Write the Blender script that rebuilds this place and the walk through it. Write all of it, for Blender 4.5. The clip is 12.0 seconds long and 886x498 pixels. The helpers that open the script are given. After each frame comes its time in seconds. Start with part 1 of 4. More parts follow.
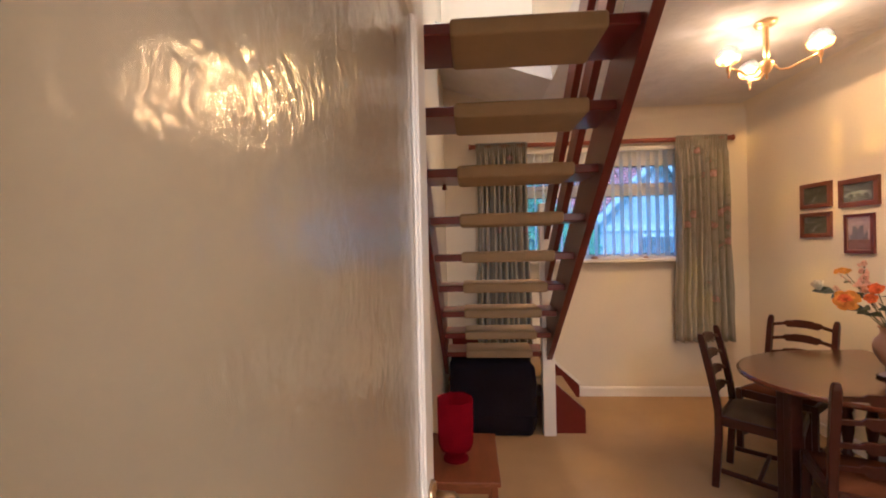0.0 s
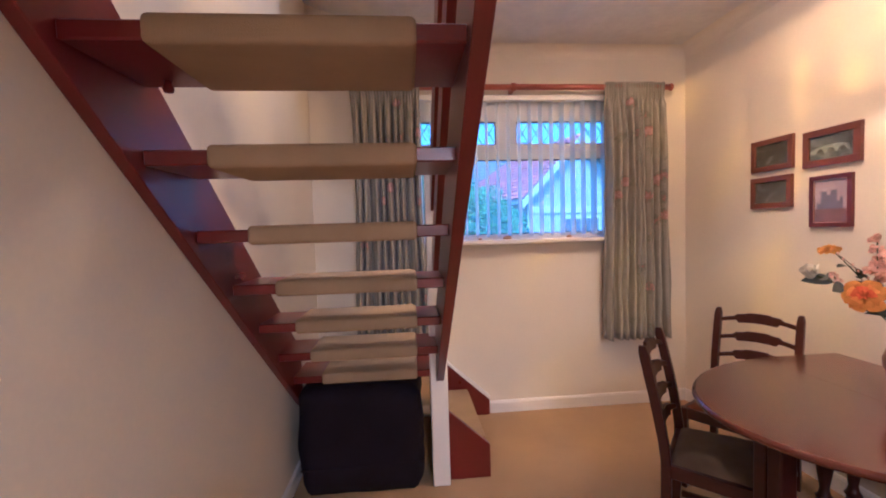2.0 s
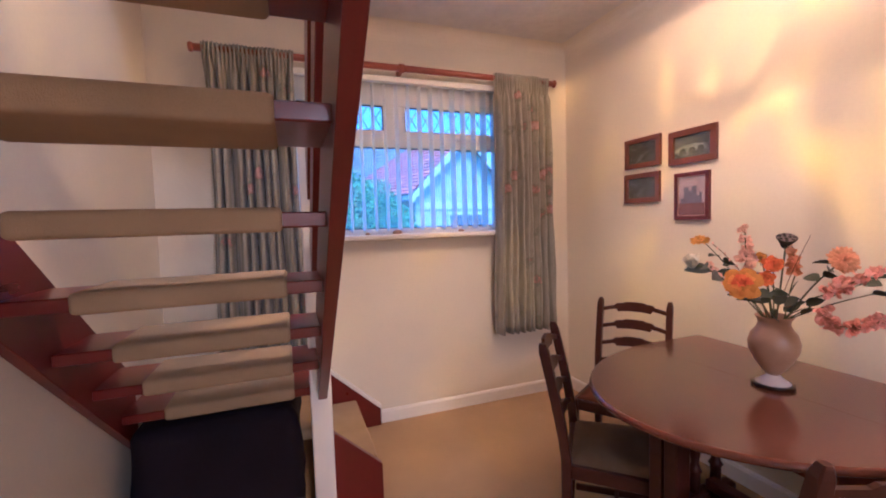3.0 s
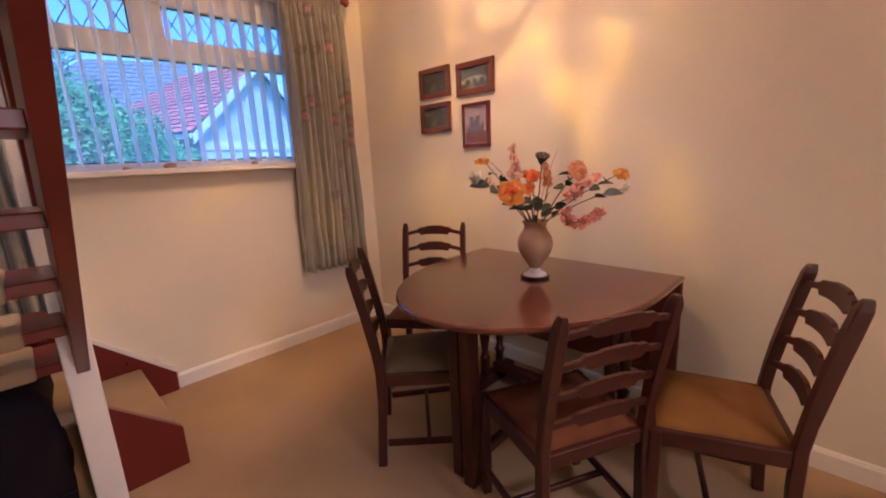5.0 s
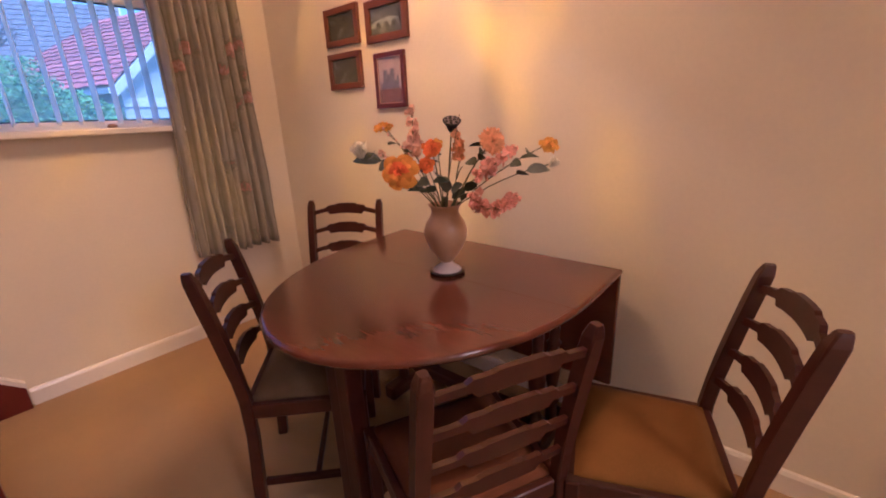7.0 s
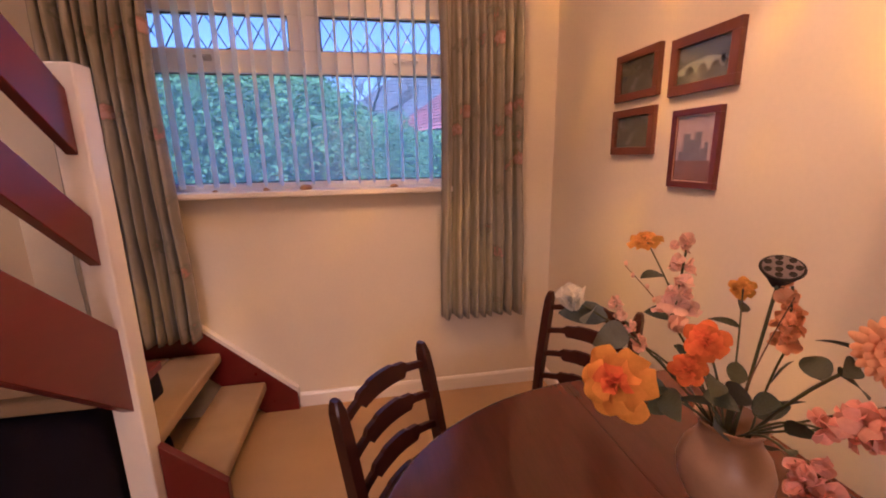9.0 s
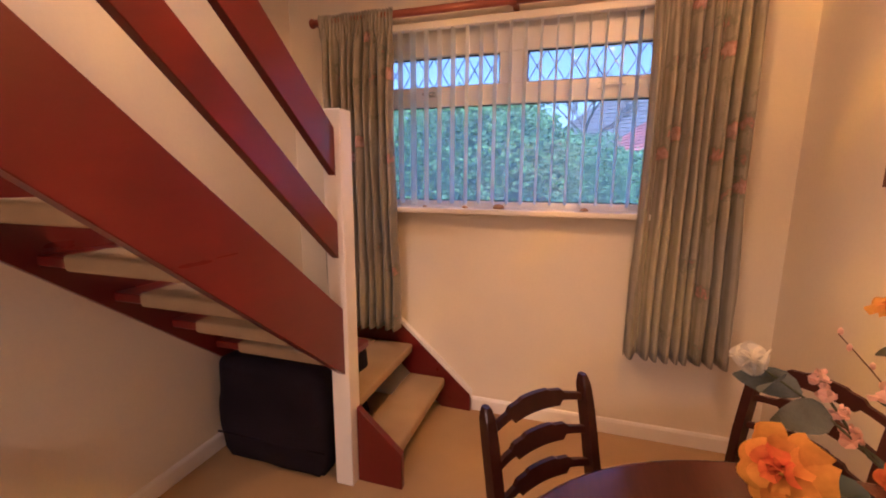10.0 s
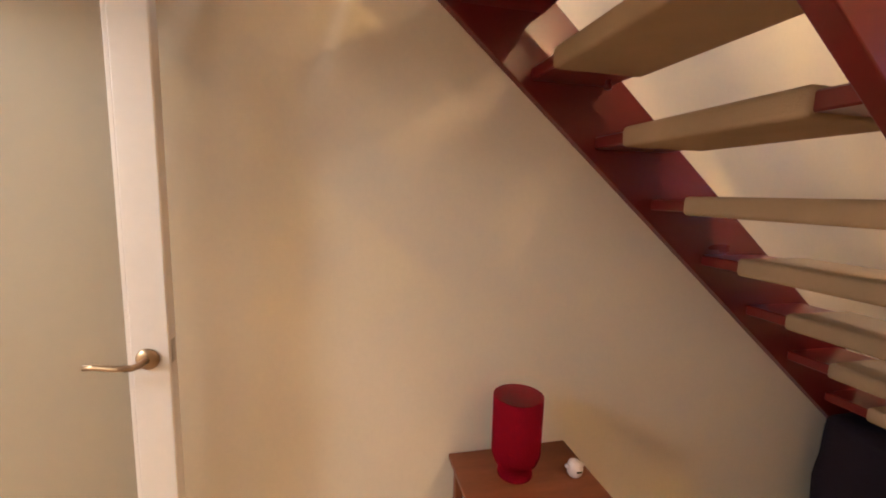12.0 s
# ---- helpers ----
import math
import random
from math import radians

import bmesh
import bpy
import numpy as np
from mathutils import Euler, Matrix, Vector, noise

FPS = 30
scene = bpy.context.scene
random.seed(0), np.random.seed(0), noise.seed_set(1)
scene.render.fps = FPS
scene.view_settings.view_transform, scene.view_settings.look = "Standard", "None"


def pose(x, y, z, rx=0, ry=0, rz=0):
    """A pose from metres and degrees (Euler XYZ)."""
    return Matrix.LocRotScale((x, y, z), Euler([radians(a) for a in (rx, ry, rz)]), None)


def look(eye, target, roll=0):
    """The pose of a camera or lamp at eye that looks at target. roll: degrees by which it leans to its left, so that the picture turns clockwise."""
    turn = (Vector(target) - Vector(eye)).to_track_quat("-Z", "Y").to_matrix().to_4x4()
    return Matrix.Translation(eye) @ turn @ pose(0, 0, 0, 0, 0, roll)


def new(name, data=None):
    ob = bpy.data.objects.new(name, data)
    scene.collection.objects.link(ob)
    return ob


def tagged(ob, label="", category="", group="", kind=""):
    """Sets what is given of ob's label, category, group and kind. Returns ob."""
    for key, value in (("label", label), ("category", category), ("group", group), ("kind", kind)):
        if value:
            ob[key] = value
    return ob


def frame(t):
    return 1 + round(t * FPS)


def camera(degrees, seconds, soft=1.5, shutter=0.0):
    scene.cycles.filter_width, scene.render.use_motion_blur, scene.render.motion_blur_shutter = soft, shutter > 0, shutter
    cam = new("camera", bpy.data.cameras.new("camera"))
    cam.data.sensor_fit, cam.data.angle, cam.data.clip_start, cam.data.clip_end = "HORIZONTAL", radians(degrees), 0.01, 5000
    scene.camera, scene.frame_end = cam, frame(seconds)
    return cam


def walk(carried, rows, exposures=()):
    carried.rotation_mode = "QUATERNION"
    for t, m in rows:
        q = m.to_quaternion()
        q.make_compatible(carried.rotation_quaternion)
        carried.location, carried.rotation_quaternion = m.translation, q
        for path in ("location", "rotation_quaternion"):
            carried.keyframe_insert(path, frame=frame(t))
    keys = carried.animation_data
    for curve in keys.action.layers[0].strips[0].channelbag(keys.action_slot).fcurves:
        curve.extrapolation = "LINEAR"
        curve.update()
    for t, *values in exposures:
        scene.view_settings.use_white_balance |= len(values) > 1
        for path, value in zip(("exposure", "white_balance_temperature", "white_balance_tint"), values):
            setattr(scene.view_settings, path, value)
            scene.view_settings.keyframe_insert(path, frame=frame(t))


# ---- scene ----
cam = camera(93.9, 12.0, soft=1.9)
PATH = [
    (0, (0.24, 0.938, 1.468), (0.105, 2.934, 1.457), -1.3),
    (0.5, (0.343, 1.126, 1.422), (0.118, 3.113, 1.403), -1.0),
    (1, (0.485, 1.421, 1.392), (0.289, 3.411, 1.359), -1.2),
    (1.5, (0.602, 1.697, 1.373), (0.537, 3.695, 1.327), -1.3),
    (2, (0.667, 1.939, 1.405), (0.838, 3.929, 1.311), -1.7),
    (2.5, (0.714, 2.096, 1.393), (1.146, 4.046, 1.283), -1.7),
    (4.3, (0.71, 2.254, 1.371), (1.949, 3.799, 1.096), -2.5),
    (4.5, (0.729, 2.234, 1.35), (2.022, 3.725, 1.03), -2.6),
    (5, (0.76, 2.182, 1.301), (2.152, 3.553, 0.873), -2.7),
    (5.5, (0.76, 2.153, 1.274), (2.211, 3.426, 0.748), -2.6),
    (6, (0.802, 2.156, 1.283), (2.28, 3.368, 0.693), -2.4),
    (6.5, (0.984, 2.177, 1.307), (2.469, 3.366, 0.692), -2.4),
    (6.7, (1.08, 2.197, 1.306), (2.562, 3.39, 0.69), -2.4),
    (8.3, (1.669, 2.564, 1.423), (2.65, 4.227, 0.902), -1.8),
    (8.5, (1.673, 2.597, 1.459), (2.49, 4.351, 0.952), -1.6),
    (9, (1.731, 2.605, 1.483), (2.068, 4.527, 1.044), -1.0),
    (9.5, (1.814, 2.577, 1.499), (1.665, 4.534, 1.114), -0.3),
    (10, (1.81, 2.551, 1.504), (1.223, 4.431, 1.158), 0.3),
    (10.5, (1.755, 2.486, 1.471), (0.778, 4.202, 1.156), 0.9),
    (11, (1.672, 2.43, 1.461), (0.325, 3.879, 1.161), 1.2),
    (11.5, (1.501, 2.324, 1.463), (-0.188, 3.352, 1.158), 1.6),
    (11.8, (1.382, 2.25, 1.428), (-0.471, 2.955, 1.164), 1.9),
    (12, (1.283, 2.218, 1.422), (-0.648, 2.667, 1.156), 1.6),
]
EXPOSURES = [
    (0.0, 0.95, 3880, 9), (2.0, 1.28, 3540, 17), (2.5, 1.28, 3540, 20), (4.5, 1.0, 3720, 17), (5.0, 1.0, 3880, 22), (6.5, 1.03, 4030, 26),
    (8.5, 0.83, 4350, 38), (10.0, 1.07, 4600, 30), (11.0, 1.16, 4920, 35), (11.5, 1.22, 4800, 38), (12.0, 1.42, 3800, 5),
]
walk(cam, [(t, look(eye, target, roll)) for t, eye, target, roll in PATH], exposures=EXPOSURES)

# ---- world and lights ----
world = bpy.data.worlds.new("world")
scene.world = world
world.use_nodes = True
wn = world.node_tree
sky = wn.nodes.new("ShaderNodeTexSky")
sky.sky_type = "NISHITA"
sky.sun_disc = False
sky.sun_elevation = radians(66)
sky.sun_rotation = radians(166)
sky.air_density, sky.dust_density, sky.ozone_density = 1.2, 1.6, 1.6
wn.links.new(sky.outputs[0], wn.nodes["Background"].inputs[0])
wn.nodes["Background"].inputs[1].default_value = 0.15


def lamp(name, kind, m, energy, color, **settings):
    data = bpy.data.lights.new(name, kind)
    data.energy, data.color = energy, color
    for key, value in settings.items():
        if key == "radius":
            data.shadow_soft_size = value
        elif key == "angle":
            data.angle = value
        elif key == "size":
            data.shape, data.size, data.size_y = "RECTANGLE", *value
    ob = new(name, data)
    ob.matrix_world = m
    return ob


lamp("sun", "SUN", look((2.5, 2.2, 14), (1, 8.3, 0)), 4.5, (1.0, 0.96, 0.9), angle=radians(14))
LAMP = (1.965, 3.455)
BULBS = [(0.235, -30), (0.19, 168), (0.27, 74)]
WARM = (1.0, 0.65, 0.36)
for r, a in BULBS:
    lamp("bulb_light", "POINT", pose(LAMP[0] + r * math.cos(radians(a)), LAMP[1] + r * math.sin(radians(a)), 2.545), 54.0, WARM, radius=0.002)
# unseen fill lamps, added behind the doorway and above the stairwell to lift dark walls
lamp("rear_fill_light", "POINT", pose(1.2, -0.75, 2.44), 86.0, WARM, radius=0.24)
lamp("upper_fill_light", "POINT", pose(0.83, 3.0, 4.4), 62.0, WARM, radius=0.1)

# ---- materials ----
def srgb(r, g, b):
    return tuple(((c / 255) / 12.92 if c <= 10 else ((c / 255 + 0.055) / 1.055) ** 2.4) for c in (r, g, b))


def mat(name, color, rough=0.6, vary=0.12, scale=8.0, fine=120.0, bump=0.05, metal=0.0, stretch=(1, 1, 1), coat=0.0, second=None, island=0.0, rv=0.08, single=False, spec=0.5, thin=0.0):
    """A surface with a large and a small variation of colour, roughness and relief."""
    m = bpy.data.materials.new(name)
    m.use_nodes = True
    n, link = m.node_tree.nodes, m.node_tree.links.new
    b = n["Principled BSDF"]
    co = n.new("ShaderNodeTexCoord")
    mp = n.new("ShaderNodeMapping")
    mp.inputs["Scale"].default_value = stretch
    link(co.outputs["Object"], mp.inputs[0])
    big, small = n.new("ShaderNodeTexNoise"), n.new("ShaderNodeTexNoise")
    for t, s in ((big, scale), (small, fine)):
        t.inputs["Scale"].default_value = s
        t.inputs["Detail"].default_value = 4
        link(mp.outputs[0], t.inputs["Vector"])
    mix = n.new("ShaderNodeMath")
    mix.operation = "MULTIPLY_ADD"
    link(small.outputs[0], mix.inputs[0])
    mix.inputs[1].default_value = 0.4
    link(big.outputs[0], mix.inputs[2])
    ramp = n.new("ShaderNodeValToRGB")
    lo = second or tuple(c * (1 - vary) for c in color)
    hi = tuple(min(1.0, c * (1 + vary * 0.5)) for c in color)
    ramp.color_ramp.elements[0].position, ramp.color_ramp.elements[0].color = 0.38, (*lo, 1)
    ramp.color_ramp.elements[1].position, ramp.color_ramp.elements[1].color = 1.0, (*hi, 1)
    link(mix.outputs[0], ramp.inputs[0])
    out = ramp.outputs[0]
    if island:
        geo, hsv, mr = n.new("ShaderNodeNewGeometry"), n.new("ShaderNodeHueSaturation"), n.new("ShaderNodeMapRange")
        mr.inputs["To Min"].default_value, mr.inputs["To Max"].default_value = 1 - island, 1 + island
        rand = n.new("ShaderNodeObjectInfo").outputs["Random"] if single else geo.outputs["Random Per Island"]
        link(rand, mr.inputs[0])
        link(mr.outputs[0], hsv.inputs["Value"])
        link(out, hsv.inputs["Color"])
        out = hsv.outputs[0]
    link(out, b.inputs["Base Color"])
    rr = n.new("ShaderNodeMapRange")
    rr.inputs["To Min"].default_value, rr.inputs["To Max"].default_value = max(0.02, rough - rv), min(1, rough + rv)
    link(big.outputs[0], rr.inputs[0])
    link(rr.outputs[0], b.inputs["Roughness"])
    b.inputs["Metallic"].default_value = metal
    b.inputs["Specular IOR Level"].default_value = spec
    b.inputs["Coat Weight"].default_value = coat
    b.inputs["Coat Roughness"].default_value = min(0.25, rough)
    if bump:
        bp = n.new("ShaderNodeBump")
        bp.inputs["Strength"].default_value = bump
        bp.inputs["Distance"].default_value = 0.01
        link(mix.outputs[0], bp.inputs["Height"])
        link(bp.outputs[0], b.inputs["Normal"])
    if thin:
        ts, mx = n.new("ShaderNodeBsdfTranslucent"), n.new("ShaderNodeMixShader")
        mx.inputs[0].default_value = thin
        link(out, ts.inputs[0])
        link(b.outputs[0], mx.inputs[1]), link(ts.outputs[0], mx.inputs[2])
        link(mx.outputs[0], n["Material Output"].inputs[0])
    return m


WALL = mat("cream_wall_paint", (0.76, 0.69, 0.54), 0.5, 0.07, 1.6, 60, 0.06)
CEIL = mat("textured_ceiling_paint", (0.72, 0.69, 0.66), 0.7, 0.1, 7, 26, 0.9)
WHITE = mat("white_gloss_paint", (0.8, 0.76, 0.71), 0.3, 0.05, 3, 60, 0.0, coat=0.3, rv=0.03)
CARPET = mat("fawn_carpet", (0.40, 0.27, 0.115), 0.95, 0.16, 2.5, 420, 0.5)
STAIR_CARPET = mat("beige_stair_carpet", (0.35, 0.245, 0.115), 0.95, 0.2, 5, 420, 0.6)
RED = mat("mahogany_stained_timber", (0.125, 0.0095, 0.0035), 0.28, 0.18, 2, 14, 0.0, stretch=(3, 0.6, 3), coat=0.3, rv=0.015, spec=0.4)
WOOD = mat("dark_oak", (0.048, 0.012, 0.006), 0.34, 0.4, 4, 60, 0.06, stretch=(5, 1, 5), coat=0.12, spec=0.28)
TOP = mat("polished_oak_top", (0.12, 0.032, 0.012), 0.17, 0.25, 2, 26, 0.0, stretch=(7, 0.8, 7), coat=0.6, rv=0.02, spec=0.4)
NEST = mat("teak_veneer", (0.17, 0.054, 0.012), 0.4, 0.35, 4, 50, 0.06, stretch=(6, 1, 6), coat=0.08, spec=0.3)
POLE = mat("red_pine_pole", (0.26, 0.07, 0.03), 0.4, 0.3, 5, 60, 0.05)
SEAT_OLIVE = mat("olive_velvet", (0.15, 0.1, 0.052), 0.85, 0.3, 10, 300, 0.3, spec=0.15)
SEAT_BROWN = mat("brown_velvet", (0.12, 0.042, 0.012), 0.85, 0.3, 10, 300, 0.3, spec=0.15)
SEAT_GOLD = mat("gold_velvet", (0.19, 0.085, 0.005), 0.8, 0.35, 6, 300, 0.3, spec=0.15)
NAVY = mat("black_canvas", (0.012, 0.009, 0.014), 0.85, 0.4, 6, 260, 0.5, spec=0.15)
BRASS = mat("polished_brass", (0.86, 0.58, 0.22), 0.34, 0.15, 9, 120, 0.03, metal=0.75)
AGED = mat("aged_brass", (0.5, 0.38, 0.22), 0.3, 0.2, 9, 120, 0.03, metal=1.0)
STEEL = mat("satin_steel", (0.5, 0.48, 0.45), 0.3, 0.15, 9, 120, 0.02, metal=1.0)
UPVC = mat("white_plastic_frame", (0.78, 0.78, 0.78), 0.35, 0.05, 4, 80, 0.01)
RUBBER = mat("black_gasket", (0.02, 0.02, 0.02), 0.6, 0.2, 9, 80, 0.05)
LEAD = mat("lead_strip", (0.18, 0.18, 0.18), 0.5, 0.2, 9, 80, 0.05, metal=0.6)
CERAMIC = mat("pink_beige_pottery", (0.4, 0.24, 0.12), 0.38, 0.16, 12, 120, 0.06)
PALE = mat("pale_glaze", (0.58, 0.5, 0.47), 0.25, 0.1, 12, 120, 0.03)
PLATE = mat("black_glaze", (0.02, 0.016, 0.014), 0.2, 0.2, 12, 120, 0.02)
STEM = mat("green_stem", (0.09, 0.1, 0.045), 0.6, 0.3, 30, 200, 0.1)
LEAF = mat("dull_green_leaf", (0.058, 0.075, 0.04), 0.55, 0.4, 25, 200, 0.2, island=0.3)
GREYLEAF = mat("grey_green_leaf", (0.13, 0.15, 0.12), 0.6, 0.3, 25, 200, 0.2, island=0.25)
ORANGE = mat("orange_petal", (0.98, 0.42, 0.002), 0.6, 0.3, 18, 160, 0.15, island=0.2, single=True, spec=0.12, thin=0.4)
RUST = mat("red_orange_petal", (0.96, 0.25, 0.002), 0.6, 0.3, 18, 160, 0.15, island=0.2, single=True, spec=0.12, thin=0.4)
AMBERP = mat("amber_petal", (0.92, 0.47, 0.015), 0.6, 0.4, 18, 160, 0.15, island=0.25, single=True, spec=0.12, thin=0.4)
PEACH = mat("peach_petal", (0.97, 0.5, 0.2), 0.6, 0.25, 18, 160, 0.15, island=0.2, single=True, spec=0.12, thin=0.4)
CORAL = mat("coral_petal", (0.97, 0.49, 0.35), 0.6, 0.3, 18, 160, 0.15, island=0.25, single=True, spec=0.12, thin=0.4)
BLUSH = mat("blush_petal", (0.97, 0.64, 0.46), 0.6, 0.2, 18, 160, 0.15, island=0.2, single=True, spec=0.12, thin=0.4)
CREAMP = mat("cream_petal", (0.9, 0.86, 0.73), 0.6, 0.15, 18, 160, 0.15, island=0.15, single=True, spec=0.12, thin=0.4)
PODM = mat("dried_seed_pod", (0.015, 0.012, 0.01), 0.8, 0.4, 30, 200, 0.4)
PODTOP = mat("grey_brown_pod", (0.2, 0.16, 0.14), 0.8, 0.3, 30, 200, 0.3)
TWIG = mat("dry_twig", (0.2, 0.12, 0.07), 0.8, 0.3, 30, 200, 0.3)
HEDGE = mat("hedge_foliage", (0.15, 0.27, 0.1), 0.9, 0.45, 3, 40, 0.0, island=0.22, spec=0.05)
HEDGE2 = mat("bright_shrub_foliage", (0.13, 0.24, 0.1), 0.9, 0.35, 3, 40, 0.0, island=0.35, spec=0.08)
# darker green for the core, standing in for the shaded depth of the foliage
HEDGE_IN = mat("hedge_core", (0.07, 0.14, 0.05), 0.9, 0.5, 9, 60, 0.8)
BARK = mat("grey_bark", (0.12, 0.1, 0.085), 0.9, 0.4, 6, 60, 0.6)
GRASS = mat("lawn", (0.06, 0.1, 0.035), 0.9, 0.4, 1.5, 60, 0.6)
TILE = mat("red_roof_tiles", (0.4, 0.12, 0.1), 0.75, 0.35, 3, 30, 0.3, island=0.2)
RENDER = mat("pale_render", (0.42, 0.43, 0.44), 0.85, 0.12, 2, 60, 0.3)
FASCIA = mat("white_fascia", (0.56, 0.56, 0.56), 0.5, 0.08, 3, 60, 0.05)
SLATE = mat("grey_slate", (0.12, 0.11, 0.11), 0.7, 0.3, 3, 40, 0.3)
PICFRAME = mat("red_brown_frame", (0.15, 0.045, 0.015), 0.35, 0.3, 6, 70, 0.05, coat=0.3)
PICFRAME2 = mat("mahogany_frame", (0.12, 0.018, 0.012), 0.3, 0.3, 6, 70, 0.05, coat=0.3)
GILT = mat("gilt_bead", (0.6, 0.4, 0.24), 0.3, 0.2, 10, 90, 0.05, metal=0.6)


def pane_mat(name, tint, rough=0.02, pattern=None, ripple=None, frost=0.0, power=4.0):
    """Thin glass: light goes straight through, tinted, with a clear reflection."""
    m = bpy.data.materials.new(name)
    m.use_nodes = True
    n, link = m.node_tree.nodes, m.node_tree.links.new
    n.remove(n["Principled BSDF"])
    tr, gl, mx, fr, lw = n.new("ShaderNodeBsdfTransparent"), n.new("ShaderNodeBsdfGlossy"), n.new("ShaderNodeMixShader"), n.new("ShaderNodeMath"), n.new("ShaderNodeLayerWeight")
    tr.inputs[0].default_value = (*tint, 1)
    gl.inputs["Roughness"].default_value = rough
    lw.inputs[0].default_value = 0.5
    fr.operation, fr.inputs[1].default_value = "POWER", power
    add = n.new("ShaderNodeMath")
    add.operation, add.inputs[1].default_value, add.inputs[2].default_value = "MULTIPLY_ADD", 0.8, 0.02
    link(lw.outputs["Facing"], fr.inputs[0])
    link(fr.outputs[0], add.inputs[0])
    link(add.outputs[0], mx.inputs[0])
    link(tr.outputs[0], mx.inputs[1])
    link(gl.outputs[0], mx.inputs[2])
    link(mx.outputs[0], n["Material Output"].inputs[0])
    body = tr.outputs[0]
    if frost:
        ts, fx = n.new("ShaderNodeBsdfTranslucent"), n.new("ShaderNodeMixShader")
        ts.inputs[0].default_value = (*tint, 1)
        fx.inputs[0].default_value = frost
        link(tr.outputs[0], fx.inputs[1]), link(ts.outputs[0], fx.inputs[2]), link(fx.outputs[0], mx.inputs[1])
    if ripple:
        co, mp, bp, hsum = n.new("ShaderNodeTexCoord"), n.new("ShaderNodeMapping"), n.new("ShaderNodeBump"), n.new("ShaderNodeMath")
        mp.inputs["Scale"].default_value = ripple[1]
        link(co.outputs["Object"], mp.inputs[0])
        hsum.operation, hsum.inputs[1].default_value = "MULTIPLY_ADD", 0.35
        tex = []
        for sc in (ripple[0], ripple[0] * 2.7):
            t = n.new("ShaderNodeTexNoise")
            t.inputs["Scale"].default_value, t.inputs["Detail"].default_value, t.inputs["Distortion"].default_value = sc, 1.0, 0.8
            link(mp.outputs[0], t.inputs["Vector"])
            tex.append(t)
        link(tex[1].outputs[0], hsum.inputs[0]), link(tex[0].outputs[0], hsum.inputs[2])
        link(hsum.outputs[0], bp.inputs["Height"])
        bp.inputs["Strength"].default_value, bp.inputs["Distance"].default_value = ripple[2], 0.01
        link(bp.outputs[0], gl.inputs["Normal"])
    if pattern:
        co, mp, t, ramp = n.new("ShaderNodeTexCoord"), n.new("ShaderNodeMapping"), n.new("ShaderNodeTexNoise"), n.new("ShaderNodeValToRGB")
        mp.inputs["Scale"].default_value = pattern[0]
        t.inputs["Scale"].default_value = pattern[1]
        link(co.outputs["Object"], mp.inputs[0])
        link(mp.outputs[0], t.inputs["Vector"])
        link(t.outputs[0], ramp.inputs[0])
        e = ramp.color_ramp.elements
        e[0].position, e[0].color = pattern[4], (*pattern[2], 1)
        e[1].position, e[1].color = pattern[5], (*pattern[3], 1)
        link(ramp.outputs[0], tr.inputs[0])
    return m


# frost here is a pale veil, standing in for glare over the view
PANE = pane_mat("window_glass", (0.96, 0.98, 0.98), frost=0.15)
RIPPLE = pane_mat("rippled_obscure_glass", (0.9, 0.89, 0.86), 0.16, ripple=(28, (1, 1, 0.75), 0.24), frost=0.2, power=2.9)
# blotches in these tints throw yellow streaks on the walls in place of caustics
SHADE = pane_mat("amber_glass", (1, 0.45, 0.05), pattern=((1, 1, 0.45), 100, (0.33, 0.238, 0.121), (0.88, 0.58, 0.07), 0.55, 0.65), frost=0.004)
# band tinted darker, not thicker, to cut the hot spot on the wall
SHADE_BAND = pane_mat("dimmed_amber_glass", (1, 0.42, 0.04), pattern=((1, 1, 0.45), 80, (0.17, 0.118, 0.053), (0.5, 0.33, 0.065), 0.57, 0.67), frost=0.03)
# rim lets only a few percent through, to hold the ceiling's brightness down
SHADE_DIM = pane_mat("dimmed_shade_glass", (0.8, 0.7, 0.5), pattern=((1, 1, 0.5), 30, (0.03, 0.024, 0.0145), (0.06, 0.048, 0.032), 0.4, 0.64), frost=0.003)
BULB = pane_mat("pearl_bulb_glass", (1.0, 0.95, 0.88), frost=0.05)


def fabric_sheer(name, color, see, through_light=0.5):
    m = bpy.data.materials.new(name)
    m.use_nodes = True
    n, link = m.node_tree.nodes, m.node_tree.links.new
    n.remove(n["Principled BSDF"])
    d, t, tr, m1, m2 = (n.new("ShaderNodeBsdf" + k) for k in ("Diffuse", "Translucent", "Transparent", "Diffuse", "Diffuse"))
    a, b = n.new("ShaderNodeMixShader"), n.new("ShaderNodeMixShader")
    n.remove(m1), n.remove(m2)
    d.inputs[0].default_value = t.inputs[0].default_value = (*color, 1)
    a.inputs[0].default_value, b.inputs[0].default_value = through_light, see
    link(d.outputs[0], a.inputs[1]), link(t.outputs[0], a.inputs[2])
    link(a.outputs[0], b.inputs[1]), link(tr.outputs[0], b.inputs[2])
    link(b.outputs[0], n["Material Output"].inputs[0])
    return m


RUBY = fabric_sheer("ruby_glass", (0.32, 0.0006, 0.005), 0.25)
SLAT = fabric_sheer("white_louvre_fabric", (0.96, 0.98, 1.0), 0.12, 0.93)


